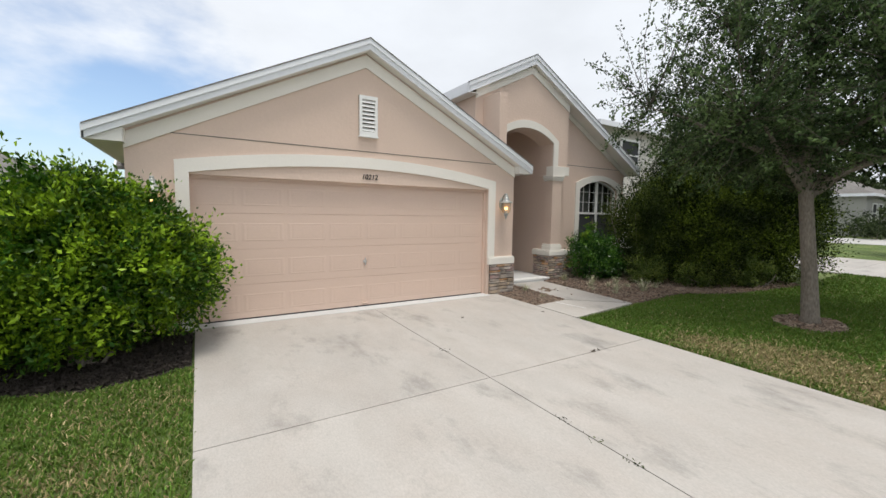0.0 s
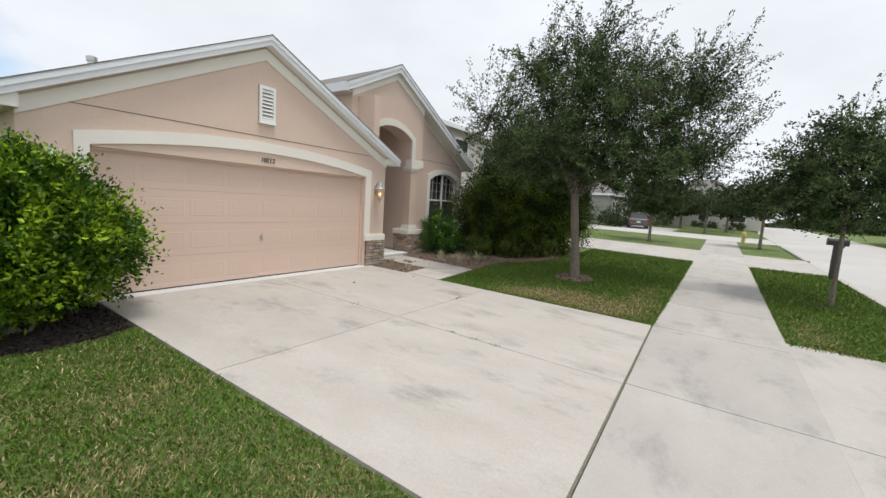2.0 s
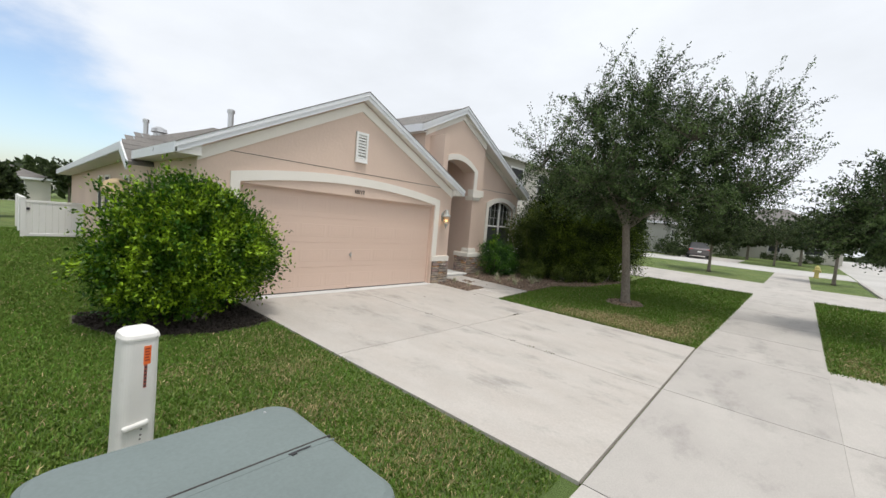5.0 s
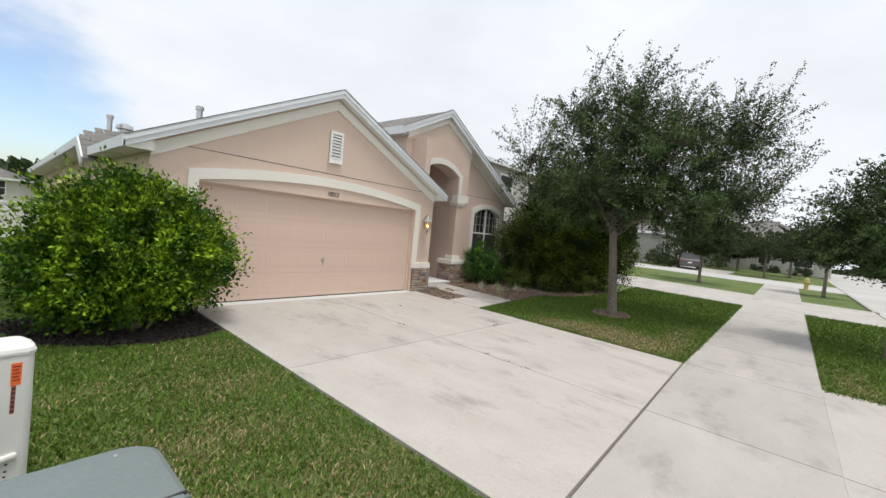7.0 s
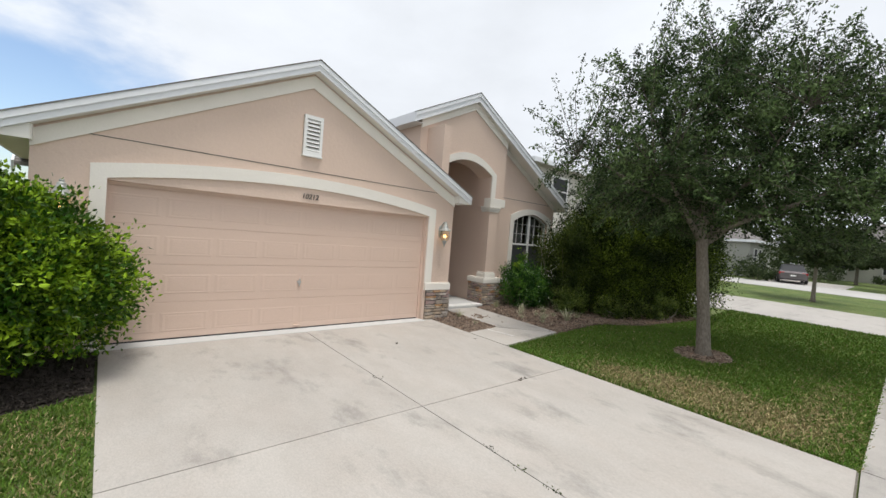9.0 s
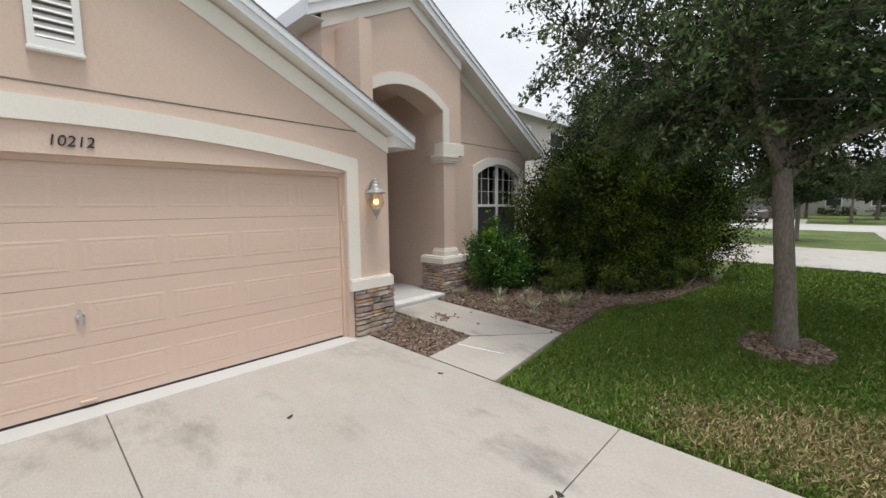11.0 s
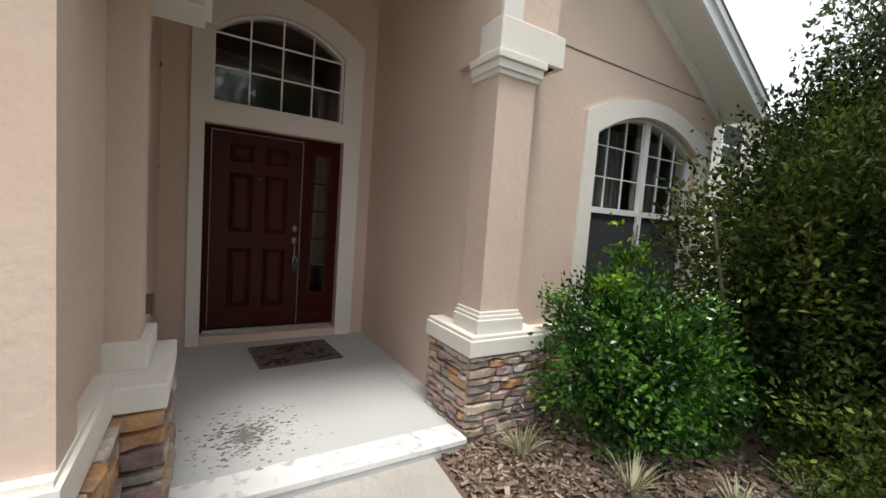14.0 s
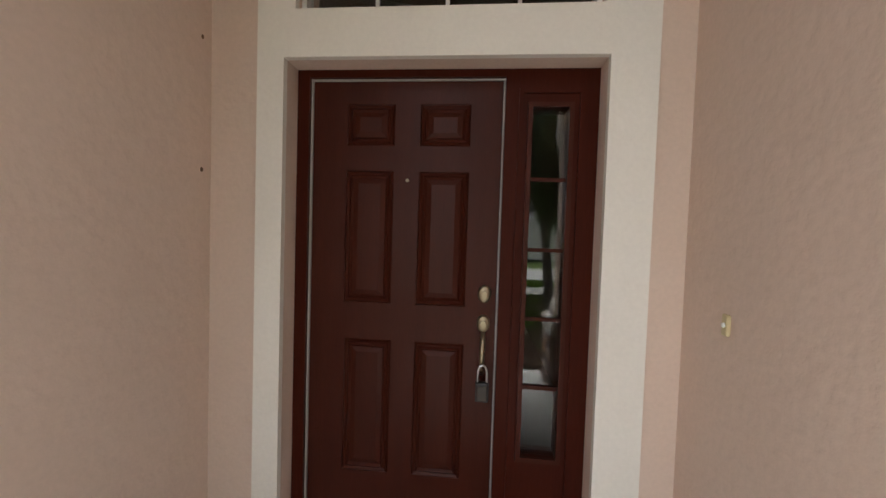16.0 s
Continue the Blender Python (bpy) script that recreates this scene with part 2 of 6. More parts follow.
ORANGE = mat("orange_label", (0.80, 0.16, 0.03), 0.5)
MATFIBRE = mat("door_mat", (0.115, 0.085, 0.07), 0.95, grain=0.3, scale=150, bump=0.003, bump_scale=200, second=(0.17, 0.14, 0.115), blotch_scale=14)
MATDARK = mat("door_mat_dark", (0.05, 0.036, 0.03), 0.95, grain=0.3, scale=150)
YELLOW = mat("yellow_stucco", (0.50, 0.40, 0.20), 0.9, blotch=0.06, grain=0.04)
PALEWALL = mat("pale_stucco", (0.55, 0.53, 0.48), 0.9, blotch=0.05, grain=0.04)
GREYWALL = mat("grey_stucco", (0.36, 0.36, 0.33), 0.9, blotch=0.05, grain=0.04)
CURTAIN = mat("curtain", (0.19, 0.19, 0.185), 0.9, blotch=0.05, stretch=(8, 8, 0.3))
SCREEN = mat("insect_screen", (0.035, 0.037, 0.04), 0.8, grain=0.1, scale=300)
# dark wall colour stands in for the low light indoors
ROOMWALL = mat("dim_room_wall", (0.10, 0.09, 0.08), 0.9, blotch=0.05)
HYDRANT = mat("hydrant_paint", (0.50, 0.42, 0.14), 0.45)
SILVERCAR = mat("car_paint", (0.13, 0.115, 0.12), 0.25, metal=0.5, coat=0.6)
TYRE = mat("rubber", (0.02, 0.02, 0.02), 0.8)
TAIL = mat("tail_light", (0.30, 0.01, 0.01), 0.25)
DISH = mat("tan_dish", (0.55, 0.42, 0.25), 0.6, blotch=0.08)
STAIN = mat("worn_patch", (0.25, 0.25, 0.235), 0.7, grain=0.3, scale=40)

GLASS = bpy.data.materials.new("window_glass")
GLASS.use_nodes = True
_gb = GLASS.node_tree.nodes["Principled BSDF"]
_gb.inputs["Base Color"].default_value = (0.86, 0.9, 0.9, 1)
_gb.inputs["Roughness"].default_value = 0.01
_gb.inputs["Transmission Weight"].default_value = 1.0
_gb.inputs["IOR"].default_value = 1.5
SEEDED = bpy.data.materials.new("lantern_glass")
SEEDED.use_nodes = True
_gb = SEEDED.node_tree.nodes["Principled BSDF"]
_gb.inputs["Base Color"].default_value = (1.0, 0.93, 0.82, 1)
_gb.inputs["Roughness"].default_value = 0.08
_gb.inputs["Transmission Weight"].default_value = 1.0
_gb.inputs["IOR"].default_value = 1.25
BULB = bpy.data.materials.new("bulb_glow")
BULB.use_nodes = True
_gb = BULB.node_tree.nodes["Principled BSDF"]
_gb.inputs["Base Color"].default_value = (1, 0.8, 0.5, 1)
_gb.inputs["Emission Color"].default_value = (1, 0.62, 0.26, 1)
_gb.inputs["Emission Strength"].default_value = 2.6


# ---- mesh helpers ----
def part(name, bm, material, parent=None, label="", smooth=False):
    """Links a bmesh as one mesh object, under a thing or a part if one is given."""
    me = bpy.data.meshes.new(name)
    bmesh.ops.recalc_face_normals(bm, faces=bm.faces)
    bm.to_mesh(me)
    bm.free()
    if smooth:
        me.polygons.foreach_set("use_smooth", [True] * len(me.polygons))
    me.materials.append(material)
    ob = new(name, me)
    if parent is not None:
        ob.parent = parent
    if label:
        tagged(ob, label)
    return ob


def raw(name, verts, faces, material, parent=None, smooth=False):
    """Links plain vertex and face arrays as one mesh object."""
    me = bpy.data.meshes.new(name)
    verts, faces = np.asarray(verts, np.float32), np.asarray(faces, np.int32)
    k = faces.shape[1]
    me.vertices.add(len(verts))
    me.vertices.foreach_set("co", verts.ravel())
    me.loops.add(faces.size)
    me.loops.foreach_set("vertex_index", faces.ravel())
    me.polygons.add(len(faces))
    me.polygons.foreach_set("loop_start", np.arange(0, faces.size, k, dtype=np.int32))
    me.polygons.foreach_set("use_smooth", np.full(len(faces), smooth))
    me.update(calc_edges=True)
    me.validate()
    me.materials.append(material)
    ob = new(name, me)
    if parent is not None:
        ob.parent = parent
    return ob


def thing(name, at, label, category, group="", kind=""):
    ob = new(name)
    ob.location = at
    ob.empty_display_size = 0.1
    return tagged(ob, label, category, group, kind)


def keep(ob, parent):
    """Sets the parent without moving what was built in world coordinates."""
    ob.parent = parent
    ob.matrix_parent_inverse = Matrix.Translation(parent.location).inverted()
    return ob


def box(bm, x0, x1, y0, y1, z0, z1, bevel=0.0):
    vs = [bm.verts.new((x, y, z)) for x in (x0, x1) for y in (y0, y1) for z in (z0, z1)]
    fs = [bm.faces.new([vs[i] for i in f]) for f in ((0, 1, 3, 2), (4, 6, 7, 5), (0, 4, 5, 1), (2, 3, 7, 6), (0, 2, 6, 4), (1, 5, 7, 3))]
    if bevel:
        es = list({e for f in fs for e in f.edges})
        bmesh.ops.bevel(bm, geom=es, offset=bevel, segments=2, affect="EDGES", profile=0.5)
    return bm


def boxed(*a, bevel=0.0):
    return box(bmesh.new(), *a, bevel=bevel)


def plate(bm, outer, holes, at, depth):
    """A flat board with holes: outlines in (u, v), at(u, v, d) places a point at depth d."""
    from mathutils import geometry
    loops = [outer, *holes]
    flat = [p for lp in loops for p in lp]
    tris = geometry.tessellate_polygon([[Vector((u, v, 0)) for u, v in lp] for lp in loops])
    front = [bm.verts.new(at(u, v, 0)) for u, v in flat]
    back = [bm.verts.new(at(u, v, depth)) for u, v in flat]
    for t in tris:
        if len(set(t)) == 3:
            try:
                bm.faces.new([front[i] for i in t])
                bm.faces.new([back[i] for i in reversed(t)])
            except ValueError:
                pass
    k = 0
    for lp in loops:
        m = len(lp)
        for i in range(m):
            a, b = k + i, k + (i + 1) % m
            bm.faces.new((front[a], front[b], back[b], back[a]))
        k += m
    return bm


def arc(cx, cz, rx, rz, a0, a1, n=18):
    return [(cx + rx * math.cos(radians(a0 + (a1 - a0) * i / n)), cz + rz * math.sin(radians(a0 + (a1 - a0) * i / n))) for i in range(n + 1)]


def lathe(bm, profile, centre=(0, 0, 0), n=20, squash=1.0):
    """A turned shape from (radius, height) pairs."""
    rings = []
    for r, z in profile:
        rings.append([bm.verts.new((centre[0] + r * math.cos(2 * math.pi * i / n), centre[1] + squash * r * math.sin(2 * math.pi * i / n), centre[2] + z)) for i in range(n)])
    for a, b in zip(rings, rings[1:]):
        for i in range(n):
            bm.faces.new((a[i], a[(i + 1) % n], b[(i + 1) % n], b[i]))
    bm.faces.new(list(reversed(rings[0])))
    bm.faces.new(rings[-1])
    return bm


def tube(bm, pts, radii, n=8):
    """A round bar along points, with a radius at each."""
    rings = []
    for i, p in enumerate(pts):
        p = Vector(p)
        d = (Vector(pts[min(i + 1, len(pts) - 1)]) - Vector(pts[max(i - 1, 0)])).normalized()
        u = d.orthogonal().normalized() if i == 0 else (u - d * u.dot(d)).normalized()
        w = d.cross(u)
        rings.append([bm.verts.new(p + float(radii[i]) * (math.cos(2 * math.pi * k / n) * u + math.sin(2 * math.pi * k / n) * w)) for k in range(n)])
    for a, b in zip(rings, rings[1:]):
        for k in range(n):
            bm.faces.new((a[k], a[(k + 1) % n], b[(k + 1) % n], b[k]))
    bm.faces.new(list(reversed(rings[0])))
    bm.faces.new(rings[-1])
    return bm


def gz(x, y):
    """Height of the ground: level at the house, falling to the street and rising along it."""
    a = np.maximum(np.asarray(x, float) - 6, 0)
    up = np.where(a > 2, 0.0125 * a - 0.0125, 0.003125 * a * a)
    return np.minimum(up, 0.95) - 0.016 * np.clip(6.4 - np.asarray(y, float), 0, 6.4)


def seam(x):
    """How far the line between drive and sidewalk strays from straight."""
    return -0.133 + 0.031 * min(max(x, 0.0), 5.3)


def sheet(name, x0, x1, y0, y1, lift, material, nx=2, ny=2, thick=0.0, parent=None, near=0.0, away=0.0):
    """A piece of ground that follows gz, with a skirt of the given thickness."""
    bm = bmesh.new()
    xs, ys = np.linspace(x0, x1, nx + 1), np.linspace(y0, y1, ny + 1)
    g = [[bm.verts.new((x, y + seam(x) * (near * (1 - j / ny) + away * j / ny), float(gz(x, y)) + lift)) for j, y in enumerate(ys)] for x in xs]
    for i in range(nx):
        for j in range(ny):
            bm.faces.new((g[i][j], g[i + 1][j], g[i + 1][j + 1], g[i][j + 1]))
    if thick:
        rim = [g[i][0] for i in range(nx + 1)] + [g[nx][j] for j in range(1, ny + 1)] + [g[i][ny] for i in range(nx - 1, -1, -1)] + [g[0][j] for j in range(ny - 1, 0, -1)]
        low = [bm.verts.new(v.co - Vector((0, 0, thick))) for v in rim]
        for k in range(len(rim)):
            q = (k + 1) % len(rim)
            bm.faces.new((rim[q], rim[k], low[k], low[q]))
    ob = part(name, bm, material, parent)
    return ob


# ---- ground, drive, walks ----
bm = bmesh.new()
gx = np.concatenate([np.linspace(-400, -30, 8), np.linspace(-25, 50, 61), np.linspace(60, 500, 9)])
gy = np.concatenate([np.linspace(-400, -20, 8), np.linspace(-16, 40, 57), np.linspace(50, 500, 9)])
gv = [[bm.verts.new((x, y, float(gz(x, y)) - (0.03 if y > -3.4 else 0.2))) for y in gy] for x in gx]
for i in range(len(gx) - 1):
    for j in range(len(gy) - 1):
        bm.faces.new((gv[i][j], gv[i + 1][j], gv[i + 1][j + 1], gv[i][j + 1]))
ground = tagged(part("ground", bm, LAWN), "mown green lawn with dry brown patches", "lawn", kind="structure")

DX0, DXM, DX1, DY0, DYM, DY1 = 0.12, 2.62, 5.22, 0.33, 3.26, 6.50
driveway = thing("driveway", (0, 0, 0), "pale concrete driveway with stained slabs and dark joints", "driveway", kind="structure")
for x0, x1 in ((DX0, DXM), (DXM, DX1)):
    for y0, y1 in ((DY0, DYM), (DYM, DY1)):
        sheet("slab", x0 + 0.005, x1 - 0.005, y0 + (0.016 if y0 == DY0 else 0.005), y1 - 0.005, 0.0, CONCRETE, 3, 4, 0.12, driveway, near=float(y0 == DY0))
sheet("joint_bed", DX0 + 0.01, DX1 - 0.01, DY0, DY1 - 0.01, -0.012, JOINT, 4, 4, 0.0, driveway, near=1.0)

pavement = thing("pavement", (0, 0, 0), "pale concrete sidewalk slabs with dark expansion joints", "sidewalk", kind="structure")
SX = [-14.0, -11, -8, -5.2, -2.6, 0.12, 2.65, 5.25, 7.3, 9.3, 11.3, 13.3, 15.3, 17.3, 19.3, 21.3, 23.3, 25.3, 27.3, 29.3, 30.8]
for x0, x1 in zip(SX, SX[1:]):
    sheet("slab", x0 + 0.006, x1 - 0.006, -1.27, 0.318, 0.0, SIDEWALK, 2, 2, 0.12, pavement, away=1.0)
sheet("joint_bed", -13.9, 30.7, -1.26, 0.31, -0.014, JOINT, 40, 2, 0.0, pavement, away=1.0)
apron = thing("driveway_apron", (0, 0, 0), "pale concrete driveway apron down to the street", "driveway apron", kind="structure")
for x0, x1 in ((-0.15, 2.65), (2.65, 5.75)):
    sheet("slab", x0 + 0.006, x1 - 0.006, -3.4, -1.272, -0.002, SIDEWALK, 3, 2, 0.12, apron)
drive2 = thing("driveway_2", (0, 0, 0), "pale concrete driveway of the next house", "driveway", kind="structure")
for y0, y1 in ((0.33, 4.0), (4.0, 8.0), (8.0, 12.0)):
    sheet("slab", 15.6, 20.8, y0 + 0.01, y1, 0.0, SIDEWALK, 6, 3, 0.1, drive2)
sheet("slab", 15.75, 20.8, -3.4, -1.272, -0.002, SIDEWALK, 6, 2, 0.1, drive2)
tagged(sheet("road", -60, 120, -10.5, -3.4, -0.14, ROAD, 180, 6), "pale grey concrete street", "street", kind="structure")
kerb = thing("kerb", (0, 0, 0), "low concrete kerb along the street", "kerb", kind="structure")
for x0, x1 in ((-20, -0.3), (5.9, 15.7), (20.9, 30.8)):
    sheet("kerb_stone", x0, x1, -3.56, -3.4, 0.0, SIDEWALK, int(x1 - x0), 1, 0.16, kerb)
# the side street that leaves to the back, with the far drive
tagged(sheet("road_2", 30.9, 37.5, -3.4, 60.0, -0.018, ROAD, 6, 60), "pale concrete side street", "street", kind="structure")
drive3 = thing("driveway_3", (0, 0, 0), "far concrete driveway with a parked car", "driveway", kind="structure")
sheet("slab", 37.5, 44.0, 3.0, 7.5, -0.012, SIDEWALK, 6, 6, 0.0, drive3)

walkway = thing("walkway", (0, 0, 0), "pale concrete front walk leading to the porch", "front walk", kind="structure")


def flag(pts, lift, thick, material, parent, name="slab"):
    bm = bmesh.new()
    plate(bm, pts, [], lambda u, v, d: (u, v, float(gz(u, v)) + lift - d), thick)
    return part(name, bm, material, parent)


flag([(5.24, 4.42), (6.98, 4.62), (6.06, 5.40), (5.24, 5.30)], 0.0, 0.12, CONCRETE, walkway)
flag([(6.99, 4.625), (7.20, 7.17), (6.22, 7.09), (6.10, 5.40)], 0.002, 0.12, CONCRETE, walkway)
# mulch beds
flag([(5.24, 5.28), (6.2, 5.36), (6.2, 7.12), (5.6, 7.12), (5.6, 6.42), (5.24, 6.42)], -0.024, 0.05, SOIL, None, "mulch_bed")
flag([(6.95, 4.6), (7.3, 4.62), (8.6, 4.70), (9.6, 4.15), (12.2, 3.75), (13.2, 5.5), (13.0, 7.45), (8.0, 7.45), (7.1, 7.3)], -0.014, 0.05, SOIL, None, "mulch_bed")
flag([(0.10, 5.0), (-0.25, 4.84), (-0.7, 4.78), (-1.2, 4.92), (-1.7, 5.25), (-2.0, 6.0), (-1.95, 6.44), (0.10, 6.44)], -0.02, 0.05, SHADEDSOIL, None, "mulch_bed")
flag([(8.27 + 0.62 * math.cos(a), 2.48 + 0.5 * math.sin(a)) for a in np.linspace(0, 2 * math.pi, 14)[:-1]], -0.014, 0.05, SOIL, None, "mulch_ring")
flag([(9.75 + 0.5 * math.cos(a), -2.38 + 0.4 * math.sin(a)) for a in np.linspace(0, 2 * math.pi, 14)[:-1]], -0.014, 0.05, SOIL, None, "mulch_ring")
for o in bpy.data.objects:
    if o.name.startswith("mulch"):
        tagged(o, "brown bark mulch bed beside the house" if "bed" in o.name else "ring of dark mulch round a tree trunk", "mulch bed", kind="structure")

# ---- house ----
GX0, GX1, GY = -0.535, 5.64, 6.44            # garage front
RX, RZ, SL, SR = 2.53, 4.185, 0.498, 0.487   # its ridge and slopes
TX0, TX1, TY = 5.20, 8.00, 7.20             # entry tower
AX, AZ, AS = 6.757, 5.107, 0.55              # its ridge
WX1, WY = 10.55, 7.40                       # window wall
PX0, PX1, PY = 5.58, 7.56, 9.53             # porch walls and back
PZ = 0.075
house = thing("house", (0, 0, 0), "single-storey tan stucco house with white trim and stone bases", "house")


def gtop(x):
    return RZ - (SL if x < RX else SR) * abs(x - RX)


def atop(x):
    return AZ - (0.50 if x < AX else AS) * abs(x - AX)


fy = lambda y0: (lambda u, v, d: (u, y0 + d, v))
fx = lambda x0: (lambda u, v, d: (x0 + d, u, v))

# garage front wall, with the door opening
bm = bmesh.new()
plate(bm, [(GX0, -0.3), (GX1, -0.3), (GX1, gtop(GX1) - 0.1), (RX, RZ - 0.1), (GX0, gtop(GX0) - 0.1)],
      [[(0.105, -0.2), (0.105, 2.03), (4.99, 2.03), (4.99, -0.2)]], fy(GY), 0.2)
part("wall", bm, STUCCO, house)
part("wall", boxed(GX0, GX0 + 0.2, GY + 0.2, 9.6, -0.3, 2.6), STUCCO, house)
# right garage wall, which is also the left side of the porch
part("wall", boxed(5.40, 5.59, GY + 0.2, PY + 0.2, -0.3, 4.0), STUCCO, house)
# tower front wall with the arch, above the columns
def bow(c, half, spring, rise, n=16):
    """A segmental head from left to right."""
    return [(c + half * s, spring + rise * (1 - s * s)) for s in np.linspace(-1, 1, n + 1)]


# a segmental arch on upright jambs
arch_c, arch_r, arch_z, arch_h = 6.69, 0.815, 3.275, 0.265
arch_in = [(arch_c - arch_r, 2.54)] + bow(arch_c, arch_r, arch_z, arch_h, 22) + [(arch_c + arch_r, 2.54)]
bm = bmesh.new()
plate(bm, [(TX0, 2.54)] + arch_in + [(TX1, 2.54), (TX1, atop(TX1) - 0.12), (AX, AZ - 0.12), (TX0, atop(TX0) - 0.12)], [], fy(TY), 0.46)
part("wall", bm, STUCCO, house)
part("wall", boxed(TX0, TX0 + 0.15, TY + 0.46, 12.0, 2.0, 4.1), STUCCO, house)
# window wall
WCX, WH = 9.495, 0.775


win_top = bow(WCX, WH, 2.27, 0.24)
bm = bmesh.new()
plate(bm, [(7.6, -0.3), (WX1, -0.3), (WX1, atop(WX1) - 0.12), (7.6, atop(7.6) - 0.12)], [[(WCX - WH, 0.78)] + win_top + [(WCX + WH, 0.78)]], fy(WY), 0.2)
part("wall", bm, STUCCO, house)
part("wall", boxed(WX1 - 0.2, WX1, WY + 0.2, 22, -0.3, 2.9), STUCCO, house)
# porch right wall, back wall and ceiling
part("wall", boxed(PX1, PX1 + 0.2, TY + 0.2, PY + 0.2, -0.3, 4.0), STUCCO, house)
tr_top = bow(6.593, 0.615, 3.08, 0.25)
bm = bmesh.new()
plate(bm, [(PX0 - 0.03, -0.3), (PX1, -0.3), (PX1, 4.0), (PX0 - 0.03, 4.0)],
      [[(5.93, 0.02), (5.93, 2.205), (7.235, 2.205), (7.235, 0.02)], [(5.978, 2.40)] + tr_top + [(7.208, 2.40)]], fy(PY), 0.2)
part("wall", bm, STUCCO, house)
part("ceiling", boxed(PX0 - 0.04, PX1 + 0.01, TY + 0.46, PY + 0.02, 3.78, 3.9), STUCCO, house)
# left and back walls of the main block
part("wall", boxed(GX0, GX0 + 0.2, 9.6, 22, -0.3, 2.5), STUCCO, house)
part("wall", boxed(GX0 + 0.2, WX1 - 0.2, 21.8, 22, -0.3, 2.6), STUCCO, house)
for y0, z0, z1, w in ((11.2, 1.55, 2.05, 0.45), (13.6, 0.95, 2.1, 0.6), (14.7, 0.95, 2.1, 0.6)):
    w1 = part("side_window", boxed(GX0 - 0.02, GX0 + 0.05, y0, y0 + w, z0, z1), SCREEN, house)
    bm = bmesh.new()
    plate(bm, [(y0 - 0.06, z0 - 0.06), (y0 + w + 0.06, z0 - 0.06), (y0 + w + 0.06, z1 + 0.06), (y0 - 0.06, z1 + 0.06)],
          [[(y0, z0), (y0 + w, z0), (y0 + w, z1), (y0, z1)]], fx(GX0 - 0.03), 0.06)
    part("frame", bm, TRIM, w1)


def slope_roof(outline, plane, thick, material, name="roof"):
    """A roof slab over an outline in (x, y), with its top at plane(x, y)."""
    bm = bmesh.new()
    plate(bm, outline, [], lambda u, v, d: (u, v, plane(u, v) - d), thick)
    return part(name, bm, material, house)


RY = 6.28                                   # rake of the garage gable
EX0, EX1 = -0.86, 5.93
slope_roof([(EX0, RY), (RX, RY), (RX, 16), (EX0, 9.6)], lambda u, v: gtop(u), 0.05, SHINGLE)
slope_roof([(RX, RY), (EX1, RY), (EX1, 7.6), (5.2, 7.7), (5.2, 16), (RX, 16)], lambda u, v: gtop(u), 0.05, SHINGLE)
AY = 7.10
slope_roof([(4.97, AY), (AX, AY), (AX, 18), (4.97, 12)], lambda u, v: atop(u), 0.05, SHINGLE)
slope_roof([(AX, AY), (10.78, AY), (10.78, 20), (AX, 18)], lambda u, v: atop(u), 0.05, SHINGLE)
# main roof behind: a slope to the front, and the long left eave
slope_roof([(-0.95, 9.0), (5.0, 9.0), (5.0, 11.1), (1.2, 11.1), (-0.95, 9.7)], lambda u, v: 2.3 + 0.62 * (v - 9.0), 0.06, SHINGLE)
slope_roof([(-0.95, 9.7), (1.2, 11.1), (1.2, 20), (-0.95, 22.3)], lambda u, v: 2.70 - 0.0237 * (v - 9.65) + 0.44 * (u + 0.95), 0.06, SHINGLE)
slope_roof([(1.2, 11.1), (5.0, 11.1), (11, 13.0), (11, 22.3), (1.2, 20)], lambda u, v: 3.6 - 0.02 * (u - 1.2), 0.06, SHINGLE)
# courses of shingles where the roof shows
bm = bmesh.new()
for k in range(6):
    y0 = 9.05 + 0.18 * k
    x_lo = -0.94 + max(0, y0 - 9.7) * 1.05
    x_hi = 2.0
    while x_lo < x_hi:
        w = random.uniform(0.14, 0.3)
        z0 = 2.3 + 0.62 * (y0 - 9.0)
        z1 = 2.3 + 0.62 * (y0 + 0.19 - 9.0)
        t = random.uniform(0.006, 0.014)
        a = [bm.verts.new(p) for p in ((x_lo, y0, z0 + t), (x_lo + w - 0.008, y0, z0 + t), (x_lo + w - 0.008, y0 + 0.19, z1 + 0.003), (x_lo, y0 + 0.19, z1 + 0.003), (x_lo, y0, z0 - 0.01), (x_lo + w - 0.008, y0, z0 - 0.01))]
        bm.faces.new(a[:4])
        bm.faces.new((a[4], a[5], a[1], a[0]))
        x_lo += w
tagged(part("shingles", bm, SHINGLE, house), kind="stuff")


def rake(x0, z0, x1, z1, y, depth, drop, material, name, thick=None):
    """A sloping board in the plane y, from (x0, z0) to (x1, z1) along its top edge."""
    bm = bmesh.new()
    plate(bm, [(x0, z0), (x1, z1), (x1, z1 - drop), (x0, z0 - drop)], [], fy(y), depth)
    return part(name, bm, material, house)


